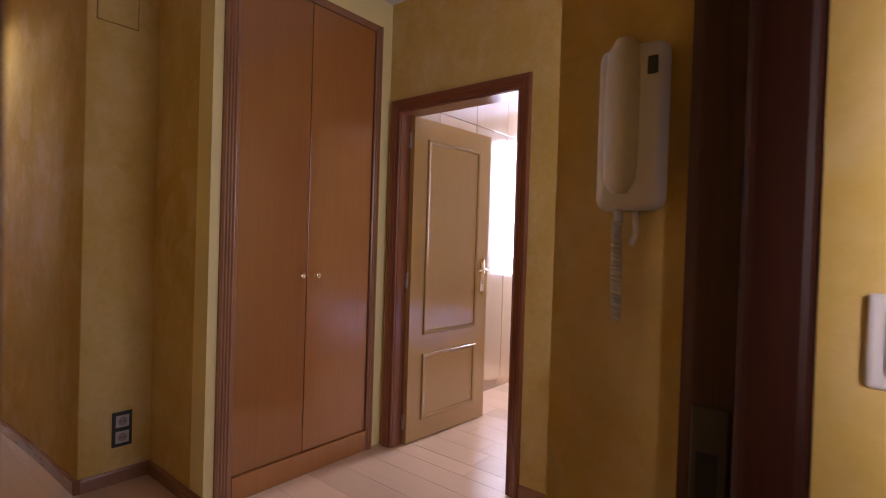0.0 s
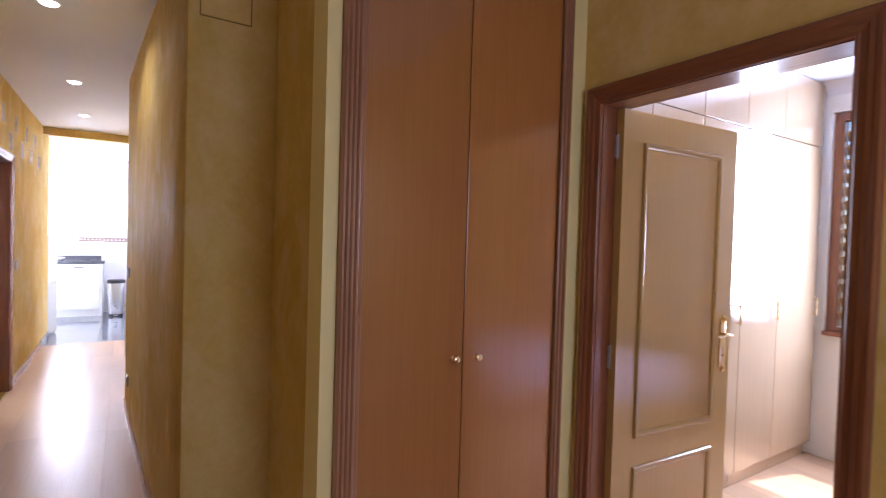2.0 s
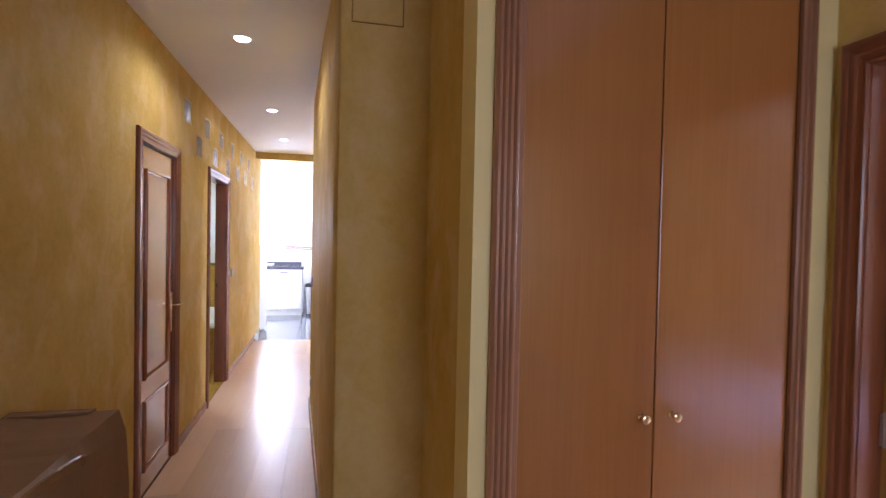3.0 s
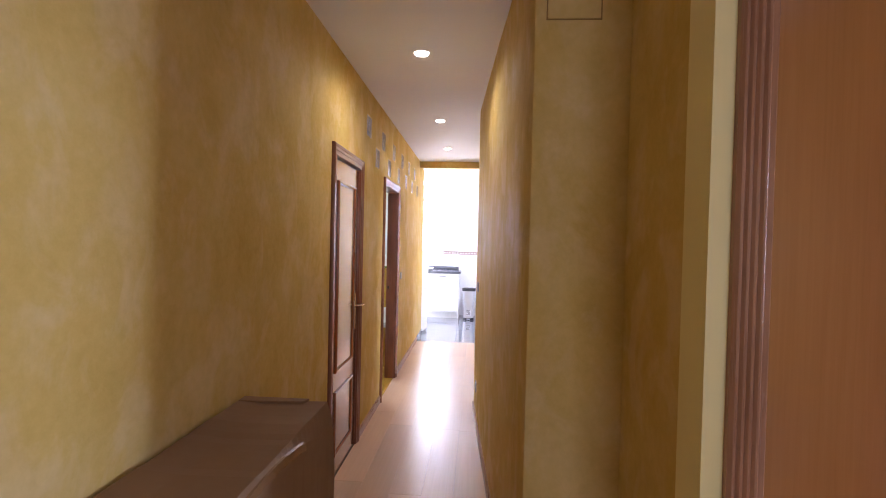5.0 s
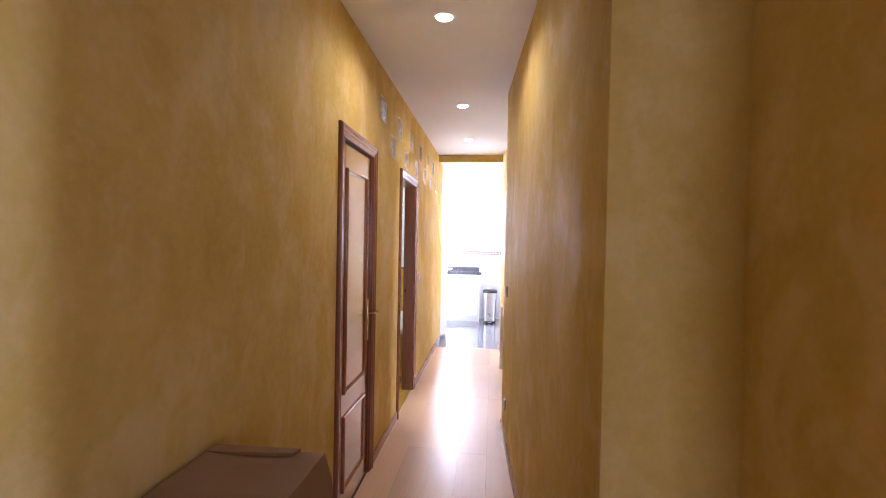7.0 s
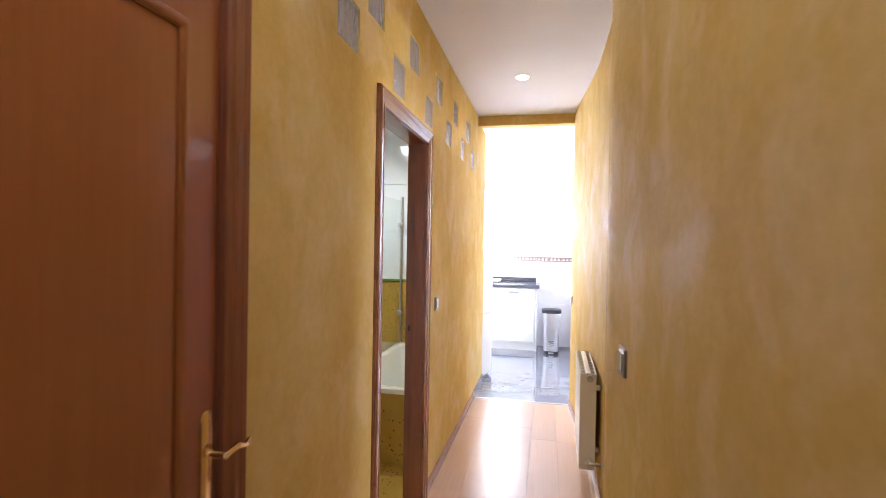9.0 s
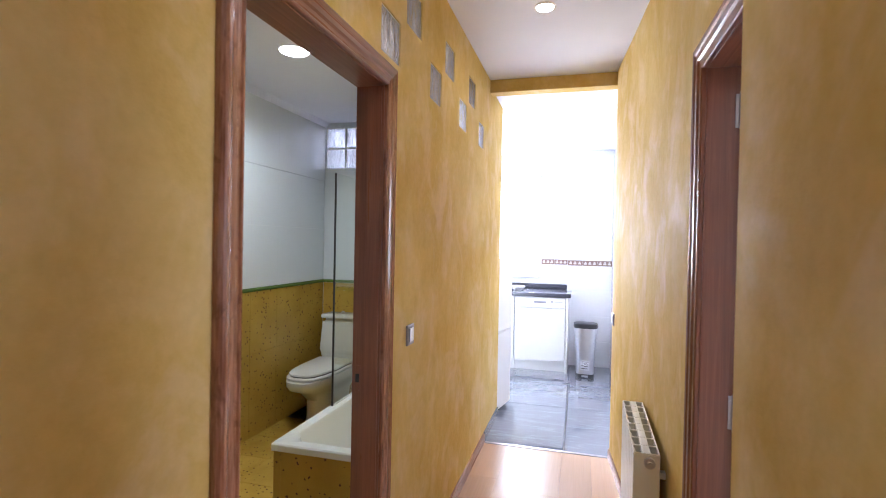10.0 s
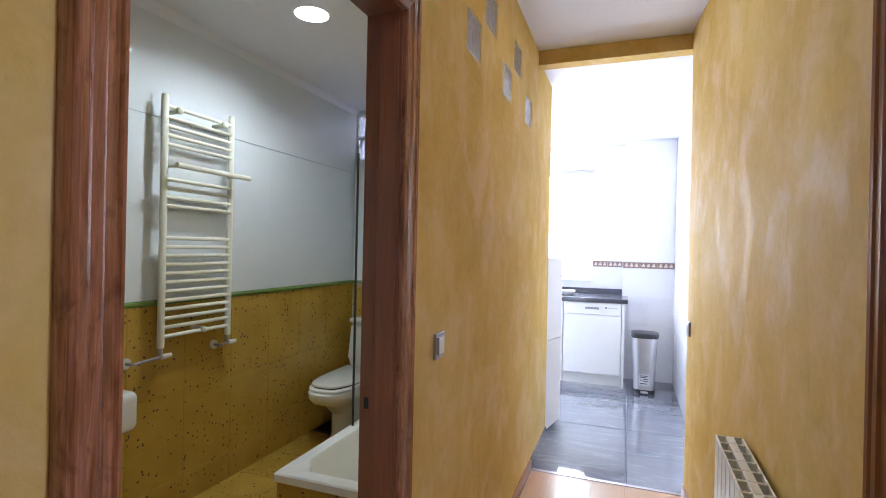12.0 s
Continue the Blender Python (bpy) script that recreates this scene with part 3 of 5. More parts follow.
solid("wall_landing_west", box(bmesh.new(), 0.752, 0.85, -0.998, YL - 0.002, 0, CEIL), M_WALL, "plain ochre landing wall", "wall")

# kitchen shell
KW = (-1.55, 0.10, 1.06, 2.40)
solid("wall_kitchen_west", grid_wall("y", -2.5, 0.438, -11.62, -11.36, 0, 2.66, [KW]), M_KWHITE, "white tiled kitchen wall with a window", "wall")
solid("wall_kitchen_column", box(bmesh.new(), -11.62, -11.16, 0.440, 1.10, 0, 2.66), M_KWHITE, "white tiled kitchen wall column", "wall")
solid("wall_kitchen_north", box(bmesh.new(), -11.158, XK - 0.002, 0.972, 1.10, 0, 2.66), M_KWHITE, "white tiled kitchen side wall", "wall")
solid("wall_kitchen_south", box(bmesh.new(), -11.62, -9.05, -2.62, -2.502, 0, 2.66), M_KWHITE, "white tiled kitchen wall", "wall")
# bathroom shell: blocks window in its west wall
BW = (-1.758, -0.958, 2.165, 2.558)
solid("wall_bathroom_west", grid_wall("y", -2.5, YB - 0.002, -9.17, -9.03, 0, 2.66, [BW]), M_WGROUT, "tiled bathroom wall with a glass block window", "wall")
solid("wall_bathroom_south", box(bmesh.new(), -9.028, -5.2, -1.90, -1.766, 0, 2.60), M_WGROUT, "bathroom wall tiled ochre below and white above", "wall")
solid("wall_bathroom_pier", box(bmesh.new(), -9.028, -8.358, -1.079, YB - 0.002, 0, 2.60), M_WGROUT, "tiled wall block at the end of the bathtub", "wall")
solid("wall_bathroom_east", box(bmesh.new(), -5.3, -5.2, -1.764, YB - 0.002, 0, 2.60), M_BWHITE, "white tiled bathroom wall", "wall")
# bedroom shell
BEDW = (-2.12, -1.38, 0.88, 2.45)
solid("wall_bedroom_north", grid_wall("x", -3.0, 1.0, 5.0, 5.2, 0, 2.66, [BEDW]), M_WHITEWALL, "white bedroom wall with a wide window", "wall")
solid("wall_bedroom_west", box(bmesh.new(), -3.0, -2.85, 2.522, 4.998, 0, 2.66), M_WHITEWALL, "white bedroom wall behind the wardrobes", "wall")
solid("wall_bedroom_east", box(bmesh.new(), 1.002, 1.12, 2.522, 5.2, 0, 2.66), M_WALL, "ochre stucco bedroom wall", "wall")
# side room shell
SW = (-6.75, -5.45, 0.9, 2.3)
solid("wall_side_room_north", grid_wall("x", -7.5, -4.9, 4.0, 4.15, 0, 2.66, [SW]), M_WHITEWALL, "white wall with a window in the side room", "wall")
solid("wall_side_room_west", box(bmesh.new(), -7.5, -7.4, 1.032, 3.998, 0, 2.66), M_WHITEWALL, "white side room wall", "wall")
solid("wall_side_room_east", box(bmesh.new(), -5.0, -4.9, 1.052, 3.998, 0, 2.66), M_WHITEWALL, "white side room wall", "wall")

# plain bright distance outside the windows
solid("backdrop", box(bmesh.new(), -14.6, -14.5, -6, 5, -1, 6), M_BACKDROP, "bright overexposed daylight outside the kitchen window", "backdrop")

# ---- doors and frames ----
# places: local u along the wall, y into the wall, z up
south_face = Matrix.Translation((0, YL, 0)) @ pose(0, 0, 0, 0, 0, 180)        # u = -x, faces +y
north_face = Matrix.Translation((0, YN, 0))                                    # u = x, faces -y
right_face = Matrix.Translation((0, YR, 0))


def doorway(name, m, u0, u1, depth, label, mats=(M_FRAME, M_FRAME_X), lining=(M_FRAME, M_FRAME_X), h=DOOR_H):
    d = thing(name, label, "door frame", kind="structure")
    architraves(d, m, u0, u1, h, mats)
    jambs(d, m, u0, u1, h, depth, lining)
    return d


dn = doorway("door_1", north_face, DN[0], DN[1], 0.13, "reddish-brown moulded wooden frame of the bedroom doorway")
hinges(dn, Matrix.Translation((DN[0] + 0.003, YN + 0.085, 0)) @ pose(0, 0, 0, 0, 0, 90), (0.14, 1.02, 1.88))
leaf_n = thing("bedroom_door", "open beech-coloured panelled door with brass lever handle", "door")
door_leaf(leaf_n, Matrix.Translation((-1.900, 2.470, 0.008)) @ pose(0, 0, 0, 0, 0, 86.5), 0.765, 2.02, M_LEAF, handle=(0.705, 1.02, -1))

d1 = doorway("door_2", south_face, -D1[1], -D1[0], 0.105, "reddish-brown moulded wooden frame of the closed door")
leaf_1 = thing("closed_door", "closed reddish-brown panelled door with brass lever handle", "door")
door_leaf(leaf_1, south_face @ Matrix.Translation((-D1[1] + 0.003, 0.006, 0.003)), D1[1] - D1[0] - 0.006, 2.02, M_DOOR, handle=(0.600, 0.995, 1), faces=(0,), margin=0.092)
hinges(d1, south_face @ Matrix.Translation((-D1[1], 0.004, 0)), (0.25, 1.02, 1.85))

db = doorway("door_3", south_face, -DB[1], -DB[0], 0.105, "reddish-brown moulded wooden frame of the bathroom doorway", (M_FRAME_WEAR, M_FRAME_X))
for a, b in ((DB[0] + 0.0003, DB[0] + 0.005), (DB[1] - 0.005, DB[1] - 0.0003)):
    part("stop", soft_box(a, b, -0.142, -0.088, 0.002, DOOR_H - 0.001, 0.0015), M_FRAME, db)
part("strike_plate", soft_box(DB[0], DB[0] + 0.002, -0.174, -0.154, 0.955, 1.045, 0.0008), M_FRAME, db, "small metal strike plate")
part("latch_hole", box(bmesh.new(), DB[0] + 0.003, DB[0] + 0.0036, -0.171, -0.157, 0.985, 1.015), M_DARK, db)

dr = doorway("door_4", right_face, DR[0], DR[1], 0.115, "reddish-brown moulded wooden frame of the side room doorway", h=DR_H)
hinges(dr, Matrix.Translation((DR[0] + 0.002, YR + 0.085, 0)) @ pose(0, 0, 0, 0, 0, 90), (0.28, 1.045, 1.855))
leaf_r = thing("side_room_door", "open reddish-brown door of the side room", "door")
door_leaf(leaf_r, Matrix.Translation((DR[0] + 0.028, 1.005, 0.008)) @ pose(0, 0, 0, 0, 0, 88), 0.58, 1.960, M_DOOR, handle=(0.53, 1.02, -1), faces=(0,), panels=((0.665, 1.835), (0.125, 0.545)))

# entrance frame: lock-side jamb with its strike, trim, and the hinge-side post
de = thing("door_5", "dark reddish-brown wooden frame of the entrance door", "door frame", kind="structure")
part("jamb", box(bmesh.new(), 0.036, 0.102, 0.862, 0.950, 0, 2.10), M_ENTRY, de, "dark brown rebated jamb")
part("side_trim", soft_box(0.102, 0.1675, 0.795, 0.950, 0, 2.17, 0.012, 3), M_ENTRYRED, de)
part("strike_plate", soft_box(0.050, 0.090, 0.858, 0.862, 0.93, 1.08, 0.002), M_DULL, de, "dull metal strike plate")
part("latch_hole", box(bmesh.new(), 0.057, 0.080, 0.8572, 0.858, 0.955, 1.025), M_DARK, de)
part("post", soft_box(-0.150, -0.055, YL + 0.001, 0.254, 0, 2.10, 0.008), M_ENTRY, de)
part("head_jamb", box(bmesh.new(), -0.150, -0.055, 0.255, 0.899, 2.10, 2.17), M_FRAME_Y, de)

# added out of view to keep landing light from spilling onto the intercom wall
solid("lintel_entrance", box(bmesh.new(), -0.150, -0.055, YL + 0.001, 0.899, 2.172, CEIL - 0.001), M_WALL, "unseen ochre stucco block added above the entrance frame against stray light", "wall")

# ---- skirting ----
skirting("baseboard_bow", [(-5.533, 0.825), (-5.50, 0.801), (-5.1, 0.826), (-4.7, 0.850), (-4.3, 0.876), (-3.9, 0.901), (-3.5, 0.931), (-3.1, 0.953), (XP - 0.02, 0.966), (XP, 0.985), (XP, 1.289), (XC - 0.001, 1.289)][::-1])
skirting("baseboard_curve", [(XK + 0.01, 0.818), (-8.0, 0.851), (-7.7, 0.876), (-7.4, 0.898), (-7.15, 0.911), (-6.9, YR), (DR[0] - 0.078, YR)][::-1])
skirting("baseboard_south_a", [(0.0 - 0.16, YL), (D1[1] + 0.078, YL)][::-1])
skirting("baseboard_south_b", [(D1[0] - 0.078, YL), (DB[1] + 0.078, YL)][::-1])
skirting("baseboard_south_c", [(DB[0] - 0.078, YL), (XK + 0.004, YL)][::-1])
skirting("baseboard_north_a", [(XC + 0.024, YN), (DN[0] - 0.078, YN)][::-1])
skirting("baseboard_north_b", [(DN[1] + 0.078, YN), (0.598, YN)][::-1])

# ---- hall ----
def cupboard():
    c = thing("built_in_cupboard", "tall built-in cupboard with two plain reddish wood doors and brass knobs", "cupboard")
    y0, y1, h = CUP
    part("body", grid_wall("y", y0 + 0.002, y1 - 0.002, XC - 0.60, XC - 0.028, 0.0, h - 0.002, []), M_DARK, c)
    w = 0.080
    flutes = [(0.0, 0.0), (0.0, 0.016)]
    for i in range(4):
        a = 0.005 + i * 0.0155
        flutes += [(a, 0.020), (a + 0.0035, 0.0228), (a + 0.0085, 0.0228), (a + 0.0118, 0.020), (a + 0.0128, 0.0178)]
    flutes += [(0.068, 0.0175), (w - 0.003, 0.0165), (w, 0.013), (w, 0.0)]
    w2 = 0.048
    thin = [(0.0, 0.0), (0.0, 0.016), (0.005, 0.020), (0.009, 0.0245), (0.016, 0.0245), (0.020, 0.019), (0.022, 0.0165), (0.025, 0.020), (0.029, 0.0225), (0.036, 0.0215), (0.040, 0.0165), (w2, 0.013), (w2, 0.0)]
    v = 0.042
    plain = [(0.0, 0.0), (0.0, 0.004), (0.002, 0.006), (v - 0.003, 0.006), (v, 0.003), (v, 0.0)]
    m = Matrix.Translation((XC - 0.001, 0, 0)) @ pose(0, 0, 0, 0, 0, 90)      # u = y, looks to +x
    lo, hi = y0 - 0.004, y1 + 0.004
    part("side_frame", run(m, [((lo, 0.0), (1, 0)), ((lo, h + 0.004), (1, -v / w))], flutes), M_CUPFRAME, c, "fluted upright")
    part("side_frame", run(m, [((hi, 0.0), (-1, 0)), ((hi, h + 0.004), (-1, -v / w2))], thin), M_CUPFRAME, c, "fluted upright")
    part("head_frame", run(m, [((lo, h + 0.004), (w / v, -1)), ((hi, h + 0.004), (-w2 / v, -1))], plain), M_CUPFRAME_Y, c)
    a, b, mid = y0 + w - 0.0025, y1 - w2 + 0.0025, 1.814
    part("plinth", soft_box(XC - 0.02, XC + 0.014, a, b, 0.0, 0.118, 0.004), M_CUP, c)
    for p, q, ky in ((a, mid - 0.002, 1.772), (mid + 0.002, b, 1.868)):
        d = part("door", soft_box(XC - 0.022, XC - 0.001, p, q, 0.122, h - v + 0.0022, 0.0025), M_CUP, c)
        k = bmesh.new()
        lathe(k, [(0.009, 0), (0.010, 0.002), (0.006, 0.006), (0.005, 0.014), (0.009, 0.019), (0.0135, 0.024), (0.0125, 0.030), (0.006, 0.033)], seg=16)
        bmesh.ops.transform(k, matrix=Matrix.Translation((XC - 0.001, ky, 1.062)) @ pose(0, 0, 0, 0, 90, 0), verts=k.verts[:])
        part("knob", k, M_BRASS, d, "small polished brass knob", True)
    return c


cupboard()

hatch = thing("wall_hatch", "ochre painted access hatch high on the pier", "hatch", kind="structure")
# a brown strip just proud of the pier draws the cover's shadow line
part("gap", box(bmesh.new(), XP - 0.002, XP + 0.001, 1.0075, 1.1905, 2.2765, 2.5345), M_GAP_SHADE, hatch, "brown strip for the shadow line round the cover")
part("cover", soft_box(XP - 0.002, XP + 0.005, 1.012, 1.186, 2.281, 2.53, 0.002), M_WALL, hatch)


def switch(name, m, label, rocker=M_STEEL):
    s = thing(name, label, "light switch")
    b = soft_box(-0.042, 0.042, -0.009, 0, -0.042, 0.042, 0.004)
    bmesh.ops.transform(b, matrix=m, verts=b.verts[:])
    part("plate", b, M_PLASTIC if rocker is M_PLASTIC else M_GREY, s)
    r = bmesh.new()
    prism(r, [(-0.026, -0.009), (0.026, -0.009), (0.026, -0.013), (0.0, -0.0115), (-0.026, -0.015)], -0.027, 0.027)
    bmesh.ops.transform(r, matrix=m, verts=r.verts[:])
    part("rocker", r, rocker, s)
    return s


def socket(name, m, label, double):
    s = thing(name, label, "power socket")
    h = 0.088 if double else 0.042
    b = soft_box(-0.045, 0.045, -0.009, 0, -h, h, 0.004)
    bmesh.ops.transform(b, matrix=m, verts=b.verts[:])
    part("frame", b, M_BLACK if double else M_GREY, s)
    for z in ((0.040, -0.040) if double else (0.0,)):
        q = soft_box(-0.030, 0.030, -0.012, -0.008, z - 0.030, z + 0.030, 0.002)
        bmesh.ops.transform(q, matrix=m, verts=q.verts[:])
        i = part("insert", q, M_SOCKET, s, "silver socket insert")
        w = bmesh.new()
        rod(w, m @ Vector((0, -0.0121, z)), m @ Vector((0, -0.0128, z)), 0.021, 20)
        o = part("well", w, M_GREY, i)
        for u in (-0.009, 0.009):
            part("pin_hole", rod(bmesh.new(), m @ Vector((u, -0.0128, z)), m @ Vector((u, -0.0134, z)), 0.003, 8), M_DARK, i)
    return s


socket("double_socket", Matrix.Translation((XP, 1.154, 0.271)) @ pose(0, 0, 0, 0, 0, 90), "double socket with black frame and silver inserts low on the pier", True)
bow_turn = math.degrees(math.atan2(0.801 - 0.826, -5.50 + 5.1)) + 180
switch("light_switch", Matrix.Translation((-5.205, 0.8194, 1.142)) @ pose(0, 0, 0, 0, 0, bow_turn), "silver-grey rocker switch on the bowed ochre wall")
socket("wall_socket", Matrix.Translation((-5.195, 0.8200, 0.294)) @ pose(0, 0, 0, 0, 0, bow_turn), "silver-grey single socket low on the bowed wall", False)
switch("light_switch", Matrix.Translation((-6.683, YL, 1.108)) @ pose(0, 0, 0, 0, 0, 180), "silver-grey rocker switch beside the bathroom doorway")
switch("light_switch", Matrix.Translation((-8.345, 0.8213, 0.990)) @ pose(0, 0, 0, 0, 0, 5), "silver-grey rocker switch beside the kitchen opening")
switch("light_switch", Matrix.Translation((0.246, 0.800, 1.186)), "white rocker switch on the landing wall", M_PLASTIC)


def intercom():
    i = thing("intercom", "white wall intercom handset with a coiled cord", "intercom")
    x0, x1, z0, z1, y = -0.084, 0.006, 1.310, 1.528, 0.900
    b = soft_box(x0, x1, y - 0.034, y, z0, z1, 0.016, 5)
    part("base", b, M_PLASTIC, i, "", True)
    bm = bmesh.new()
    n, rows = 14, []
    for k in range(n + 1):
        f = k / n
        z = z0 + 0.022 + f * (z1 - z0 - 0.016)
        half = 0.026 * (1 - 0.25 * abs(2 * f - 1) ** 3)
        out = 0.016 + 0.018 * (0.5 + 0.5 * (2 * f - 1) ** 2)
        if k in (0, n):
            half, out = half * 0.6, out - 0.008
        cx = x0 + 0.036
        rows.append([bm.verts.new((cx + half * math.cos(a), y - 0.028 - out * 0.5 * max(math.sin(a), 0), z)) for a in [math.pi * j / 10 for j in range(11)]])
    for p, q in zip(rows, rows[1:]):
        for j in range(10):
            bm.faces.new((p[j], p[j + 1], q[j + 1], q[j]))
        bm.faces.new((p[10], p[0], q[0], q[10]))
    bm.faces.new(rows[0])
    bm.faces.new(rows[-1])
    part("handset", bm, M_PLASTIC, i, "", True)
    part("button", soft_box(x1 - 0.022, x1 - 0.010, y - 0.038, y - 0.033, z1 - 0.046, z1 - 0.024, 0.001), M_BLACK, i, "dark grey call button")
    c = bmesh.new()
    pts, top, bot = [], z0 - 0.012, 1.165
    turns = 22
    for k in range(turns * 8 + 1):
        f = k / (turns * 8)
        a = 2 * math.pi * turns * f
        r = 0.0055 * (0.75 + 0.35 * math.sin(math.pi * f))
        pts.append(Vector((x0 + 0.030 + r * math.cos(a) + 0.004 * f, y - 0.022 + r * math.sin(a) * 0.9, top + (bot - top) * f)))
    ring = []
    for k, p in enumerate(pts):
        t = (pts[min(k + 1, len(pts) - 1)] - pts[max(k - 1, 0)]).normalized()
        s = t.cross(Vector((0, 0, 1))).normalized()
        u = s.cross(t)
        ring.append([c.verts.new(p + (s * math.cos(a) + u * math.sin(a)) * 0.0027) for a in [2 * math.pi * j / 5 for j in range(5)]])
    for p, q in zip(ring, ring[1:]):
        for j in range(5):
            c.faces.new((p[j], p[(j + 1) % 5], q[(j + 1) % 5], q[j]))
    rod(c, (x0 + 0.030, y - 0.020, z0 + 0.004), (x0 + 0.033, y - 0.022, z0 - 0.014), 0.006, 10)
    rod(c, (x0 + 0.050, y - 0.012, z0 + 0.004), (x0 + 0.052, y - 0.010, z0 - 0.030), 0.004, 8)
    rod(c, (x0 + 0.052, y - 0.010, z0 - 0.030), (x0 + 0.046, y - 0.012, z0 - 0.045), 0.004, 8)
    part("coiled_cord", c, M_PLASTIC, i, "white coiled cord hanging below", True)


intercom()


def radiator(name, m, n, pitch, h, depth, label, mat=M_WHITEMETAL, core=M_DARK, knob=True):
    """An aluminium sectional radiator: u along the wall from 0, y from the wall outward to -y, z from its foot."""
    r = thing(name, label, "radiator")
    for i in range(n):
        u = i * pitch
        b = bmesh.new()
        def bx(*a):
            q = soft_box(*a, 0.004, 2)
            t = bpy.data.meshes.new("t")
            q.to_mesh(t)
            q.free()
            b.from_mesh(t)
            bpy.data.meshes.remove(t)
        bx(u + 0.002, u + pitch - 0.002, -depth, -depth + 0.012, 0.0, h - 0.012)        # front plate
        bx(u + pitch / 2 - 0.012, u + pitch / 2 + 0.012, -depth + 0.010, -0.030, 0.01, h - 0.045)
        bx(u + 0.006, u + pitch - 0.006, -0.036, -0.030, 0.03, h - 0.03)
        e = depth - 0.030                                                              # top: rim, slot, plate, slot, rim
        for y, t in ((0.0, 0.06), (0.34, 0.32), (0.93, 0.07)):
            bx(u + 0.001, u + pitch - 0.001, -depth + y * e, -depth + (y + t) * e, h - 0.026, h)
        for a in (u + 0.001, u + pitch - 0.005):
            bx(a, a + 0.004, -depth + 0.002, -0.032, h - 0.028, h - 0.001)
        bmesh.ops.transform(b, matrix=m, verts=b.verts[:])
        part("section", b, mat, r)
    # in M_DARK this filler paints the shade seen through the slots
    d = box(bmesh.new(), 0.01, n * pitch - 0.01, -depth + 0.016, -0.04, 0.05, h - 0.035, m)
    part("core", d, core, r)
    v = bmesh.new()
    rod(v, m @ Vector((-0.030, -depth * 0.55, 0.05)), m @ Vector((0.004, -depth * 0.55, 0.05)), 0.014, 14)
    rod(v, m @ Vector((-0.030, -depth * 0.55, 0.05)), m @ Vector((-0.030, 0.001, 0.05)), 0.009, 10)
    part("lower_valve", v, M_STEEL, r, "chrome pipe valve", True)
    v = bmesh.new()
    rod(v, m @ Vector((-0.018, -depth * 0.55, h - 0.030)), m @ Vector((0.004, -depth * 0.55, h - 0.030)), 0.019, 18)
    rod(v, m @ Vector((-0.026, -depth * 0.55, h - 0.030)), m @ Vector((-0.016, -depth * 0.55, h - 0.030)), 0.009, 12)
    if knob:
        rod(v, m @ Vector((-0.030, -depth * 0.55, h - 0.05)), m @ Vector((-0.030, 0.001, h - 0.05)), 0.009, 12)
    part("valve", v, M_STEEL, r, "chrome valve body" if knob else "chrome end plug", True)
    if knob:
        k = lathe(bmesh.new(), [(0.010, 0.0), (0.022, 0.004), (0.025, 0.015), (0.024, 0.032), (0.018, 0.042), (0.006, 0.045)], seg=18)
        bmesh.ops.transform(k, matrix=m @ Matrix.Translation((-0.032, -depth * 0.55, h - 0.05)) @ pose(0, 0, 0, 0, -90, 0), verts=k.verts[:])
        part("valve_knob", k, mat, r, "round plastic valve knob", True)
    for u in (pitch * 0.9, n * pitch - pitch * 0.9):
        for z in (0.1, h - 0.1):
            part("bracket", box(bmesh.new(), u - 0.012, u + 0.012, -0.031, 0.001, z - 0.012, z + 0.012, m), mat, r)
    for u in (0.0015, n * pitch - 0.0045):
        part("end_plate", box(bmesh.new(), u - 0.003 if u < 0.01 else u + 0.003, u + 0.003, -depth + 0.002, -0.031, 0.004, h - 0.006, m), mat, r)
    return r


radiator("radiator", Matrix.Translation((-0.750, YN, 0.115)), 12, 0.08, 0.62, 0.095, "white sectional radiator under the hall wall beside the bedroom door", M_CREAM, M_CREAM)
radiator("radiator", Matrix.Translation((-6.670, 0.917, 0.172)) @ pose(0, 0, 0, 0, 0, 180 - 1.0) @ Matrix.Diagonal((1, -1, 1, 1)), 8, 0.080, 0.568, 0.122, "cream white sectional radiator on the curved corridor wall", M_CREAM, knob=False)


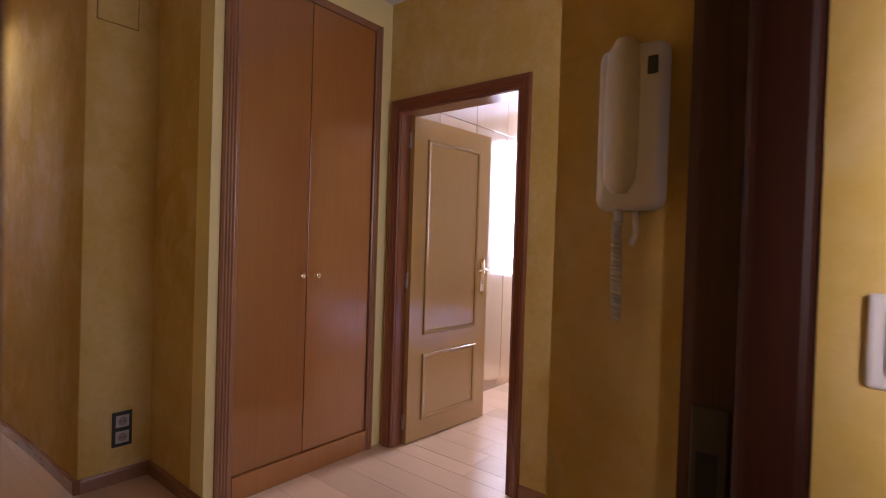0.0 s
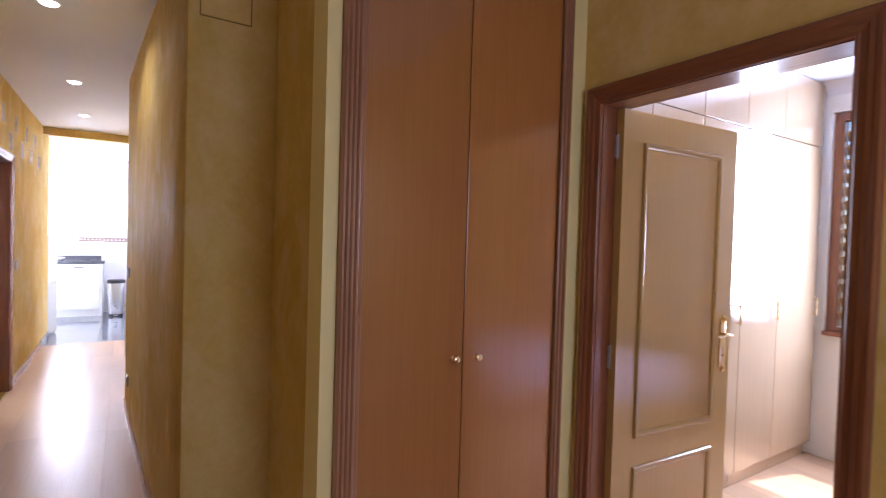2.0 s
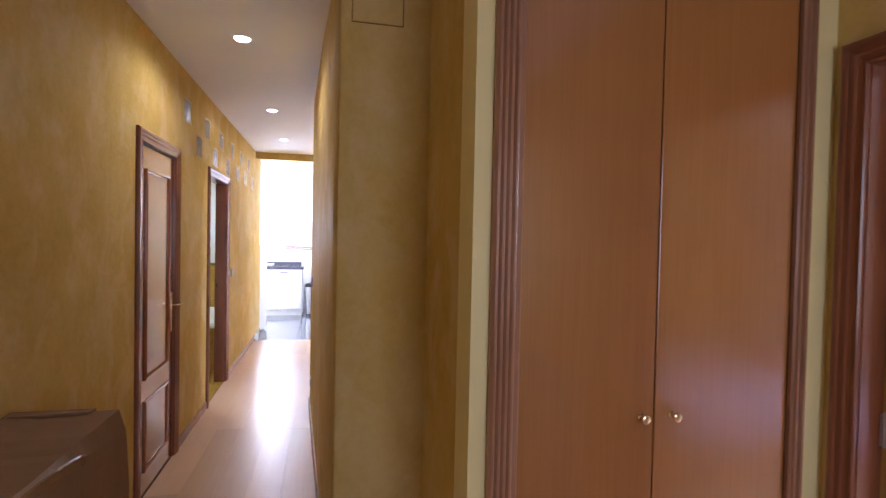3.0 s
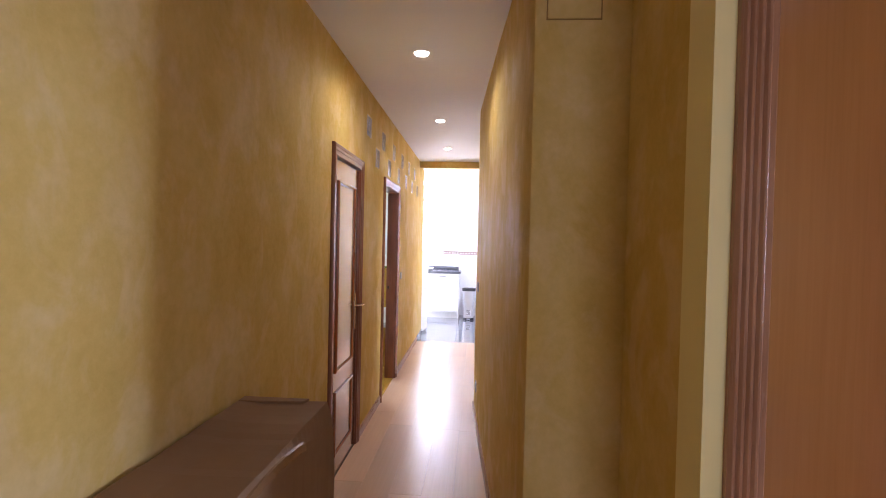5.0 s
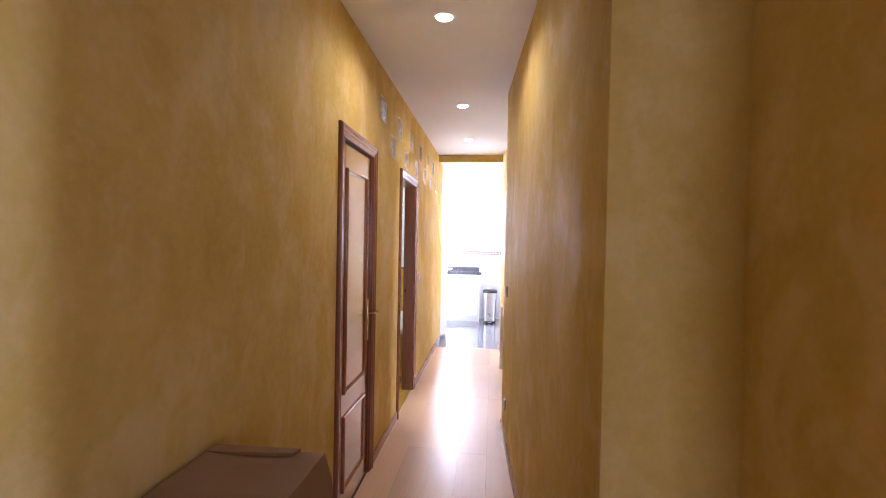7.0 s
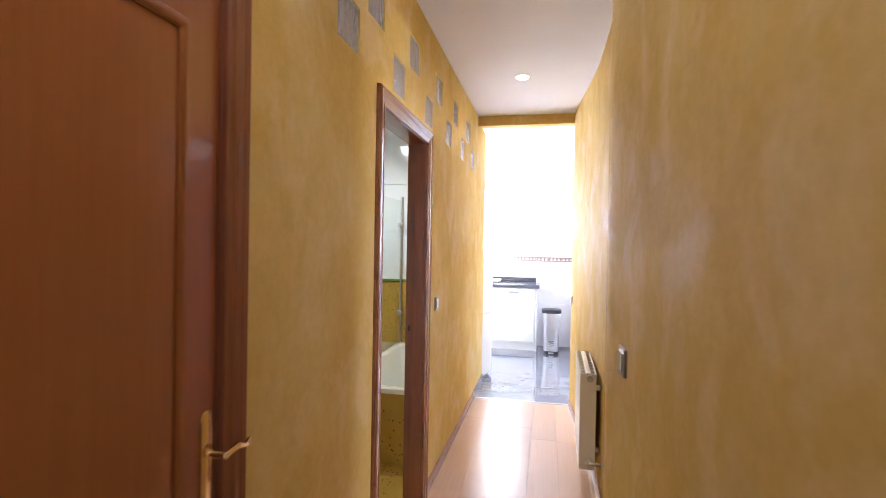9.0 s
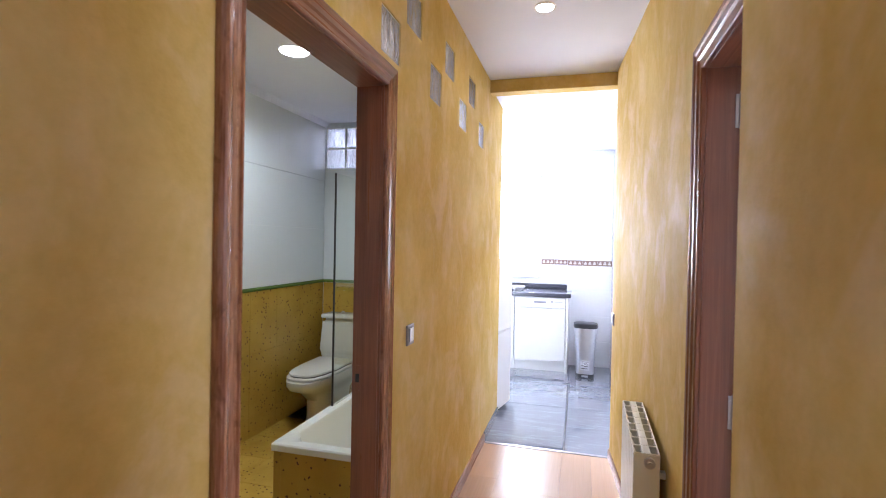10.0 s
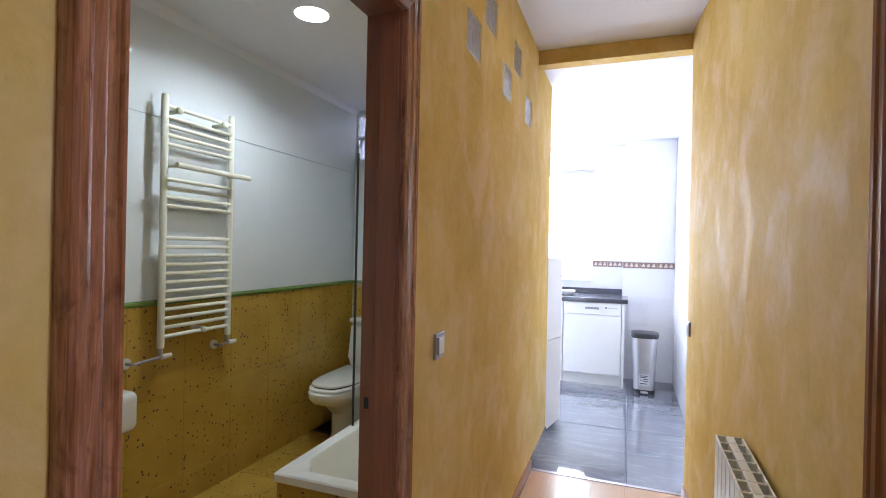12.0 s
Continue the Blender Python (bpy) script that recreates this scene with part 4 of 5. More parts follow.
def wrapped_box():
    b = thing("cardboard_box", "large brown taped cardboard box standing against the wall", "box")
    bm = bmesh.new()
    x0, x1, ya, yb, h = -2.742, -1.70, YL + 0.016, 0.262, 0.932
    nx = 26
    rng = random.Random(4)

    def crush(x):
        """How far the top's front edge is pressed down, deepest at the far end."""
        d = x - x0
        return 0.058 * math.exp(-(d / 0.34) ** 2) + 0.010 + 0.006 * math.sin(9 * d)
    rows = []
    for i in range(nx + 1):
        x = x0 + (x1 - x0) * i / nx
        j, c = rng.uniform(-0.002, 0.002), crush(x)
        rows.append([bm.verts.new(p) for p in ((x, ya, 0), (x, ya, h + j), (x, ya + 0.010, h + 0.003 + j), (x, ya + 0.12, h - 0.006 + j), (x, yb - 0.06, h - 0.004 + j), (x, yb - 0.006, h - 0.002 + j), (x, yb + 0.014, h - c),
                                               (x, yb + 0.018, h - c - 0.030), (x, yb + 0.028 + j, h * 0.72), (x, yb + 0.022 - j, h * 0.38), (x, yb + 0.010, 0))])
    for p, q in zip(rows, rows[1:]):
        for k in range(len(p)):
            j = (k + 1) % len(p)
            bm.faces.new((p[k], p[j], q[j], q[k]))
    bm.faces.new(rows[0])
    bm.faces.new(rows[-1])
    part("carton", bm, M_BOX, b)
    t = bmesh.new()
    prev = None
    for i in range(61):
        x = x0 + 0.30 + (x1 - x0 - 0.31) * i / 60
        c = crush(x)
        w, v = rng.uniform(-0.004, 0.004), rng.uniform(-0.0018, 0.0018)
        row = [t.verts.new(p) for p in ((x, yb + 0.009, h - c * 0.8 + 0.002), (x, yb + 0.0155, h - c + 0.003 + v), (x, yb + 0.0165, h - c - 0.003 + v), (x, yb + 0.0215, h - c - 0.016 + w))]
        if prev:
            for k in range(3):
                t.faces.new((prev[k], prev[k + 1], row[k + 1], row[k]))
        prev = row
    part("tape", t, M_TAPE, b, "glossy wrinkled brown packing tape", True)
    f = bmesh.new()
    prism(f, [(x0 - 0.002, ya + 0.005), (x0 + 0.05, ya + 0.005), (x0 + 0.03, yb - 0.085), (x0 - 0.002, yb - 0.075)], h - 0.005, h + 0.0035)
    part("flap", f, M_BOX, b)
    return b


wrapped_box()


# ---- recessed lamps ----
def downlight(name, x, y, z, r, glow, label):
    l = thing(name, label, "ceiling lamp")
    bm = bmesh.new()
    lathe(bm, [(r + 0.010, 0.0), (r + 0.009, -0.003), (r + 0.002, -0.004), (r, -0.003), (r - 0.002, 0.0)], (x, y, z), 28)
    part("ring", bm, M_WHITEMETAL, l, "", True)
    part("glass", lathe(bmesh.new(), [(r - 0.001, -0.001), (r - 0.001, -0.004), (r * 0.85, -0.009), (r * 0.5, -0.013), (r * 0.2, -0.0145)], (x, y, z), 28), glow, l, "glowing frosted lamp glass", True)


for sx, sy in SPOTS:
    downlight("ceiling_downlight", sx, sy, CEIL, 0.045, M_LAMP, "lit round recessed lamp in the corridor ceiling")
downlight("ceiling_downlight", -7.351, -1.055, 2.60, 0.085, M_LAMPB, "lit round recessed lamp in the bathroom ceiling")


# ---- glass blocks in the corridor wall ----
def glass_block(x0, x1, y0, y1, z0, z1, label, group):
    g = thing("glass_block", label, "glass block", group=group)
    part("mortar_frame", grid_wall("x", x0, x1, y0 + 0.012, y1 - 0.006, z0, z1, [(x0 + 0.003, x1 - 0.003, z0 + 0.003, z1 - 0.003)]), M_BLOCKEDGE, g)
    bm = soft_box(x0 + 0.004, x1 - 0.004, y0 + 0.006, y1 - 0.003, z0 + 0.004, z1 - 0.004, 0.004, 2)
    p = part("glass", bm, M_BLOCK, g)
    p.visible_shadow = False
    return g


for x, z in BLOCKS:
    glass_block(x - BLOCK_W, x, YB, YL, z, z + BLOCK_H, "square wavy glass block set high in the corridor wall", "glass blocks in the corridor wall")

# ---- bathroom ----
bw = thing("window_bathroom", "window of wavy glass blocks in white joints", "window", kind="structure")
n_cols, n_rows = 4, 2
by, bz = (BW[1] - BW[0]) / n_cols, (BW[3] - BW[2]) / n_rows
for i in range(n_cols):
    for j in range(n_rows):
        a, z = BW[0] + i * by, BW[2] + j * bz
        part("joint_frame", grid_wall("y", a, a + by, -9.15, -9.045, z, z + bz, [(a + 0.008, a + by - 0.008, z + 0.008, z + bz - 0.008)]), M_WHITEMETAL, bw)
        g = part("pane", soft_box(-9.145, -9.040, a + 0.009, a + by - 0.009, z + 0.009, z + bz - 0.009, 0.008, 2), M_BLOCK, bw)


def bathtub():
    t = thing("bathtub", "white bathtub boxed in with speckled ochre tiles", "bathtub")
    x0, x1, y0, y1, h = -8.346, -6.83, -0.825, YB - 0.004, 0.51
    bm = bmesh.new()

    def loop(ins, z, rr):
        pts = []
        for cx, cy, a0 in ((x1 - ins - rr, y1 - ins - rr, 0), (x0 + ins + rr, y1 - ins - rr, 90), (x0 + ins + rr, y0 + ins + rr, 180), (x1 - ins - rr, y0 + ins + rr, 270)):
            for k in range(7):
                a = radians(a0 + 15 * k)
                pts.append(bm.verts.new((cx + rr * math.cos(a), cy + rr * math.sin(a), z)))
        return pts
    loops = [loop(0.0, h - 0.035, 0.012), loop(0.0, h - 0.006, 0.012), loop(0.006, h, 0.014), loop(0.062, h, 0.10), loop(0.074, h - 0.012, 0.10), loop(0.11, h - 0.25, 0.10), loop(0.16, h - 0.37, 0.08)]
    for p, q in zip(loops, loops[1:]):
        for k in range(len(p)):
            j = (k + 1) % len(p)
            bm.faces.new((p[k], p[j], q[j], q[k]))
    bm.faces.new(loops[-1])
    part("tub", bm, M_CERAMIC, t, "", True)
    part("side_panel", box(bmesh.new(), x0, x1 - 0.012, y0 + 0.012, y0 + 0.05, 0.0, h - 0.036), M_OCHRE, t, "speckled ochre tiled side")
    part("end_panel", box(bmesh.new(), x1 - 0.05, x1 - 0.012, y0 + 0.051, y1, 0.0, h - 0.036), M_OCHRE, t, "speckled ochre tiled end")


bathtub()
screen = thing("shower_screen", "clear glass shower screen with thin dark edge on the bathtub rim", "shower screen")
g = part("pane", box(bmesh.new(), -8.346, -7.410, -0.803, -0.797, 0.512, 1.885), M_GLASS, screen)
g.visible_shadow = False
part("edge_strip", box(bmesh.new(), -7.4095, -7.403, -0.805, -0.795, 0.512, 1.887), M_BLACK, screen, "thin dark edge seal")

part("wall_profile", soft_box(-8.3455, -8.320, -0.812, -0.788, 0.512, 1.925, 0.003), M_STEEL, screen, "chrome upright profile")
for z in (0.81, 1.655):
    cl = soft_box(-8.3195, -8.262, -0.818, -0.782, z - 0.022, z + 0.022, 0.005)
    rod(cl, (-8.285, -0.782, z), (-8.285, -0.765, z), 0.012, 12)
    part("clamp", cl, M_STEEL, screen, "chrome glass clamp")


def towel_radiator():
    t = thing("towel_radiator", "white ladder towel radiator with chrome valves on the tiled wall", "towel radiator")
    y = -1.69
    xl, xr = -7.045, -7.490
    for x in (xl, xr):
        bm = bmesh.new()
        lathe(bm, [(0.004, 0), (0.018, 0.006), (0.019, 0.02), (0.019, 1.255), (0.016, 1.27), (0.004, 1.275)], (x, y, 0.885), 14, (1, 0.8))
        part("upright", bm, M_CREAM, t, "", True)
    for z in (2.10, 2.045, 2.0, 1.955, 1.91, 1.735, 1.69, 1.645, 1.60, 1.44, 1.395, 1.35, 1.305, 1.26, 1.215, 1.17, 1.125, 1.08, 1.035, 0.99, 0.945):
        part("rung", rod(bmesh.new(), (xl, y + 0.004, z), (xr, y + 0.004, z), 0.0105, 10), M_CREAM, t, "", True)
    bar = bmesh.new()
    rod(bar, (xl - 0.0, y + 0.085, 1.800), (xr - 0.06, y + 0.085, 1.800), 0.014, 12)
    for x in (xl - 0.02, xr + 0.02):
        rod(bar, (x, y + 0.0, 1.800), (x, y + 0.085, 1.800), 0.009, 8)
    part("towel_bar", bar, M_CREAM, t, "", True)
    for x in (xl - 0.07, xr + 0.07):
        br = bmesh.new()
        rod(br, (x, -1.757, 2.085), (x, y + 0.01, 2.085), 0.012, 10)
        ball(br, (x, y + 0.018, 2.09), 0.02)
        part("bracket", br, M_CREAM, t, "", True)
    bl = bmesh.new()
    rod(bl, (-7.30, -1.757, 0.955), (-7.30, y + 0.01, 0.955), 0.012, 10)
    ball(bl, (-7.30, y + 0.016, 0.95), 0.018)
    part("bracket", bl, M_CREAM, t, "", True)
    for x, s in ((xl, 1), (xr, 0.3)):
        v = bmesh.new()
        z = 0.845
        rod(v, (x, y, z + 0.045), (x, y, z), 0.010, 10)
        rod(v, (x, y, z), (x + 0.14 * s, y - 0.005, z - 0.01), 0.008, 10)
        rod(v, (x + 0.14 * s, y - 0.005, z - 0.01), (x + 0.14 * s, -1.757, z - 0.01), 0.008, 10)
        part("valve", v, M_HINGE, t, "dull metal valve and pipe", True)
        c = bmesh.new()
        rod(c, (x - 0.008, y, z), (x - 0.055, y + 0.01, z + 0.002), 0.014, 14, 0.012)
        part("valve_cap", c, M_CREAM, t, "", True)
        part("pipe_rose", rod(bmesh.new(), (x + 0.14 * s, -1.742, z - 0.01), (x + 0.14 * s, -1.757, z - 0.01), 0.026, 18), M_CREAM, t, "", True)


towel_radiator()


def toilet():
    t = thing("toilet", "white ceramic toilet with closed lid and cistern", "toilet")
    cy, back = -1.470, -8.965

    def d_shape(x0, x1, w, power=3.2, n=32):
        """A plan with a straight back at x0 and a squarish rounded front at x1."""
        pts = []
        for k in range(n + 1):
            a = -math.pi / 2 + math.pi * k / n
            c, q = math.cos(a), math.sin(a)
            pts.append((x0 + (x1 - x0) * abs(c) ** (2 / power), cy + w * math.copysign(abs(q) ** (2 / power), q)))
        return pts

    def loft(bm, loops, zs):
        rings = [[bm.verts.new((x, y, z)) for x, y in lp] for lp, z in zip(loops, zs)]
        for p, q in zip(rings, rings[1:]):
            for k in range(len(p)):
                j = (k + 1) % len(p)
                bm.faces.new((p[k], p[j], q[j], q[k]))
        bm.faces.new(rings[0])
        bm.faces.new(rings[-1])
        return bm
    part("bowl", loft(bmesh.new(), [d_shape(back + 0.16, back + 0.66, 0.100), d_shape(back + 0.16, back + 0.64, 0.092), d_shape(back + 0.14, back + 0.64, 0.095), d_shape(back + 0.10, back + 0.72, 0.135),
                                    d_shape(back + 0.08, back + 0.845, 0.178), d_shape(back + 0.08, back + 0.872, 0.188), d_shape(back + 0.08, back + 0.874, 0.188), d_shape(back + 0.10, back + 0.85, 0.17)],
                      [0.0, 0.06, 0.20, 0.275, 0.325, 0.360, 0.398, 0.404]), M_CERAMIC, t, "", True)
    part("seat", loft(bmesh.new(), [d_shape(back + 0.25, back + 0.850, 0.178), d_shape(back + 0.25, back + 0.858, 0.184), d_shape(back + 0.25, back + 0.858, 0.184), d_shape(back + 0.25, back + 0.846, 0.174)],
                      [0.408, 0.413, 0.424, 0.430]), M_CERAMIC, t, "", True)
    part("lid", loft(bmesh.new(), [d_shape(back + 0.24, back + 0.824, 0.162), d_shape(back + 0.24, back + 0.834, 0.170), d_shape(back + 0.24, back + 0.834, 0.170), d_shape(back + 0.24, back + 0.80, 0.145)],
                     [0.435, 0.440, 0.452, 0.462]), M_CERAMIC, t, "", True)
    # near-black filler between bowl and lid: the gap's shade as colour
    part("gap", loft(bmesh.new(), [d_shape(back + 0.26, back + 0.826, 0.164), d_shape(back + 0.26, back + 0.826, 0.164)], [0.404, 0.4355]), M_DARK, t, "near-black filler for the shaded gap under the seat")
    bm = bmesh.new()
    loft(bm, [[(back, cy - 0.150), (back + 0.17, cy - 0.150), (back + 0.17, cy + 0.150), (back, cy + 0.150)], [(back, cy - 0.190), (back + 0.20, cy - 0.190), (back + 0.20, cy + 0.190), (back, cy + 0.190)],
              [(back, cy - 0.168), (back + 0.185, cy - 0.168), (back + 0.185, cy + 0.168), (back, cy + 0.168)]], [0.404, 0.48, 0.79])
    bmesh.ops.bevel(bm, geom=bm.edges[:], offset=0.028, segments=3, affect="EDGES")
    part("cistern", bm, M_CERAMIC, t, "", True)
    part("cistern_lid", soft_box(back - 0.002, back + 0.192, cy - 0.174, cy + 0.174, 0.794, 0.832, 0.014, 3), M_CERAMIC, t, "", True)
    bt = bmesh.new()
    lathe(bt, [(0.02, 0), (0.02, 0.008), (0.014, 0.022), (0.010, 0.024)], (back + 0.10, cy, 0.832), 16)
    part("flush_button", bt, M_STEEL, t, "chrome flush knob", True)


toilet()
basin = thing("wash_basin", "white ceramic wash basin on the bathroom wall", "wash basin")
part("bowl", soft_box(-6.675, -6.20, -1.762, -1.36, 0.655, 0.815, 0.03, 4), M_CERAMIC, basin, "", True)
part("pedestal", lathe(bmesh.new(), [(0.10, 0), (0.085, 0.05), (0.075, 0.4), (0.10, 0.654)], (-6.46, -1.62, 0.0), 20), M_CERAMIC, basin, "", True)
cove = bmesh.new()
prism(cove, [(0, 0), (0.05, 0), (0.035, 0.012), (0.012, 0.035), (0, 0.05)], 0, 3.72)
bmesh.ops.transform(cove, matrix=Matrix.Translation((-9.028, -1.7645, 2.599)) @ Matrix(((0, 0, 1, 0), (1, 0, 0, 0), (0, -1, 0, 0), (0, 0, 0, 1))), verts=cove.verts[:])
solid("trim_cove", cove, M_CEIL, "white plaster cove along the bathroom ceiling", "cove", smooth=True)

# ---- kitchen ----
kw = thing("window_1", "bright kitchen window with white frame", "window", kind="structure")
part("window_frame", grid_wall("y", KW[0] + 0.003, KW[1] - 0.003, -11.56, -11.50, KW[2] + 0.003, KW[3] - 0.003,
                               [(KW[0] + 0.06, -0.755, KW[2] + 0.06, KW[3] - 0.06), (-0.695, KW[1] - 0.06, KW[2] + 0.06, KW[3] - 0.06)]), M_WHITEMETAL, kw)
part("window_sill", soft_box(-11.50, -11.335, KW[0] + 0.003, KW[1] - 0.003, KW[2] + 0.0005, KW[2] + 0.026, 0.006), M_CERAMIC, kw)
for a, b in ((KW[0] + 0.06, -0.755), (-0.695, KW[1] - 0.06)):
    p = part("pane", box(bmesh.new(), -11.534, -11.528, a, b, KW[2] + 0.06, KW[3] - 0.06), M_GLASS, kw)
    p.visible_shadow = False


def counter():
    u = thing("dishwasher", "white dishwasher with control strip under the black worktop", "dishwasher")
    xf = -10.735
    part("body", box(bmesh.new(), -11.34, xf - 0.003, -0.150, 0.440, 0.10, 0.878), M_WHITEMETAL, u)
    part("door", soft_box(xf - 0.002, xf + 0.018, -0.147, 0.437, 0.125, 0.745, 0.004), M_WHITEMETAL, u)
    panel = part("control_panel", soft_box(xf - 0.002, xf + 0.022, -0.147, 0.437, 0.750, 0.876, 0.005), M_WHITEMETAL, u)
    part("grip", soft_box(xf + 0.0225, xf + 0.0255, 0.075, 0.215, 0.805, 0.828, 0.001), M_GREY, panel, "grey recessed grip")
    for y in (0.285, 0.320, 0.345, 0.370, 0.395):
        part("button", rod(bmesh.new(), (xf + 0.022, y, 0.825), (xf + 0.026, y, 0.825), 0.009 if y < 0.3 else 0.006, 10), M_BLACK if y < 0.3 else M_GREY, panel)
    part("plinth", box(bmesh.new(), -11.30, xf - 0.04, -0.150, 0.440, 0.0, 0.098), M_WHITEMETAL, u)
    e = thing("end_panel", "white end panel beside the dishwasher", "panel")
    part("board", soft_box(-11.34, xf + 0.020, 0.444, 0.470, 0.0, 0.878, 0.002), M_WHITEMETAL, e)
    k = thing("base_cabinet", "white kitchen base cabinet under the worktop", "cabinet")
    part("body", box(bmesh.new(), -11.34, xf - 0.003, -1.35, -0.155, 0.10, 0.878), M_WHITEMETAL, k)
    for a, b in ((-1.347, -0.755), (-0.751, -0.158)):
        d = part("door", soft_box(xf - 0.002, xf + 0.018, a, b, 0.125, 0.872, 0.004), M_WHITEMETAL, k)
        part("handle", rod(bmesh.new(), (xf + 0.035, b - 0.06, 0.62), (xf + 0.035, b - 0.06, 0.76), 0.006, 10), M_STEEL, d, "thin steel handle")
    part("plinth", box(bmesh.new(), -11.30, xf - 0.04, -1.35, -0.155, 0.0, 0.098), M_WHITEMETAL, k)
    w = thing("worktop", "black polished granite worktop with a low upstand", "worktop")
    part("slab", soft_box(-11.355, xf + 0.045, -1.36, 0.498, 0.880, 0.925, 0.004), M_GRANITE, w)
    part("upstand", soft_box(-11.356, -11.335, -1.36, 0.436, 0.9255, 0.985, 0.003), M_GRANITE, w)
    s = thing("dish", "small white dish on the worktop", "dish")
    part("bowl", lathe(bmesh.new(), [(0.04, 0), (0.075, 0.02), (0.09, 0.05), (0.086, 0.052), (0.05, 0.015)], (-10.95, -0.14, 0.9255), 20), M_CERAMIC, s, "", True)


counter()


def pedal_bin():
    b = thing("pedal_bin", "brushed steel pedal bin with black lid and base", "waste bin")
    cx, cy = -10.675, 0.668

    def tier(bm, rows):
        rings = []
        for rx, ry, z in rows:
            rings.append([bm.verts.new((cx + rx * math.copysign(abs(math.cos(a)) ** 0.55, math.cos(a)), cy + ry * math.copysign(abs(math.sin(a)) ** 0.55, math.sin(a)), z)) for a in [2 * math.pi * k / 32 for k in range(32)]])
        for p, q in zip(rings, rings[1:]):
            for k in range(32):
                j = (k + 1) % 32
                bm.faces.new((p[k], p[j], q[j], q[k]))
        bm.faces.new(rings[0])
        bm.faces.new(rings[-1])
        return bm
    part("body", tier(bmesh.new(), [(0.086, 0.098, 0.035), (0.104, 0.124, 0.555)]), M_STEEL, b, "", True)
    part("base", tier(bmesh.new(), [(0.090, 0.102, 0.0), (0.092, 0.104, 0.036), (0.086, 0.098, 0.040)]), M_BLACK, b, "black plastic base", True)
    part("lid", tier(bmesh.new(), [(0.107, 0.128, 0.556), (0.111, 0.134, 0.575), (0.109, 0.132, 0.604), (0.09, 0.11, 0.612)]), M_BLACK, b, "black plastic lid", True)
    part("pedal", soft_box(cx + 0.088, cx + 0.125, cy - 0.035, cy + 0.035, 0.014, 0.030, 0.004), M_STEEL, b)
    l = part("sticker", soft_box(cx + 0.0885, cx + 0.0935, cy - 0.048, cy + 0.048, 0.085, 0.195, 0.0005), M_PAPER, b, "white sticker with dark print")
    for k, (a, c, z) in enumerate(((-0.038, 0.038, 0.182), (-0.038, 0.02, 0.168), (-0.01, 0.038, 0.150), (-0.038, -0.016, 0.140), (-0.01, 0.038, 0.130), (-0.038, 0.03, 0.105))):
        part("print_bar", box(bmesh.new(), cx + 0.0936, cx + 0.0942, cy + a, cy + c, z - 0.004, z + 0.004), M_INK, l)


pedal_bin()

fridge = thing("freezer", "white upright freezer standing at the corridor wall's end", "freezer")
hull = [(-9.058, -0.110), (-9.400, -0.040), (-9.470, -0.360), (-9.176, -0.420), (-9.176, -0.205), (-9.075, -0.180)]
part("body", prism(bmesh.new(), hull, 0.012, 1.36), M_WHITEMETAL, fridge)
face = [(-9.053, -0.083), (-9.394, -0.012), (-9.399, -0.037), (-9.058, -0.107)]
for name, z0, z1 in (("upper_door", 0.72, 1.355), ("lower_door", 0.035, 0.712)):
    d = prism(bmesh.new(), face, z0, z1)
    bmesh.ops.bevel(d, geom=d.edges[:], offset=0.008, segments=2, affect="EDGES")
    part(name, d, M_WHITEMETAL, fridge, "", True)
part("foot", box(bmesh.new(), -9.36, -9.185, -0.30, -0.08, 0.0, 0.012), M_BLACK, fridge)
sk = thing("baseboard_tile", "grey polished tile skirting at the corridor wall's end", "skirting", kind="structure")
part("tile", soft_box(-9.048, XK - 0.003, YL + 0.0005, YL + 0.010, 0.001, 0.075, 0.002), M_SLATE, sk)

cal = thing("wall_calendar", "printed paper calendar hanging on the white kitchen wall", "calendar")
part("sheet", box(bmesh.new(), -9.95, -9.70, 0.968, 0.9715, 1.58, 1.92), M_PAPER, cal)
for k in range(6):
    part("print_bar", box(bmesh.new(), -9.93, -9.72, 0.9672, 0.968, 1.62 + 0.045 * k, 1.632 + 0.045 * k), M_GREY, cal)

# decorated border tiles on the kitchen wall: a row of pictures in frames
M_BORDER = mottled("brown_border_tile", (0.30, 0.20, 0.16), (0.18, 0.11, 0.09), 40, 0.25, 0.7)
M_BORDER_PALE = mottled("pale_border_motif", (0.70, 0.66, 0.62), (0.5, 0.42, 0.38), 60, 0.25, 0.6)


def border(x, y0, y1):
    n = max(1, round((y1 - y0) / 0.20))
    w = (y1 - y0) / n
    for i in range(n):
        t = thing("border_tile", "brown picture border tile with pale motifs on the white wall", "tile", group="border tiles", kind="structure")
        a = y0 + i * w
        part("tile", soft_box(x, x + 0.008, a + 0.001, a + w - 0.001, 1.240, 1.305, 0.002), M_BORDER, t)
        for k in range(3):
            c = a + w * (0.2 + 0.3 * k)
            part("motif", soft_box(x + 0.008, x + 0.0088, c - w * 0.10, c + w * 0.10, 1.256, 1.276, 0.0003), M_BORDER_PALE, t)
            part("motif", soft_box(x + 0.008, x + 0.0088, c - w * 0.04, c + w * 0.06, 1.277, 1.292, 0.0003), M_BORDER_PALE, t)


border(-11.36, 0.105, 0.436)
border(-11.16, 0.442, 0.970)
thr = thing("threshold_strip", "thin metal strip between wood and tile floors", "threshold", kind="structure")
part("strip", soft_box(XK - 0.016, XK + 0.016, YL + 0.014, 0.812, 0.0, 0.004, 0.001), M_HINGE, thr)

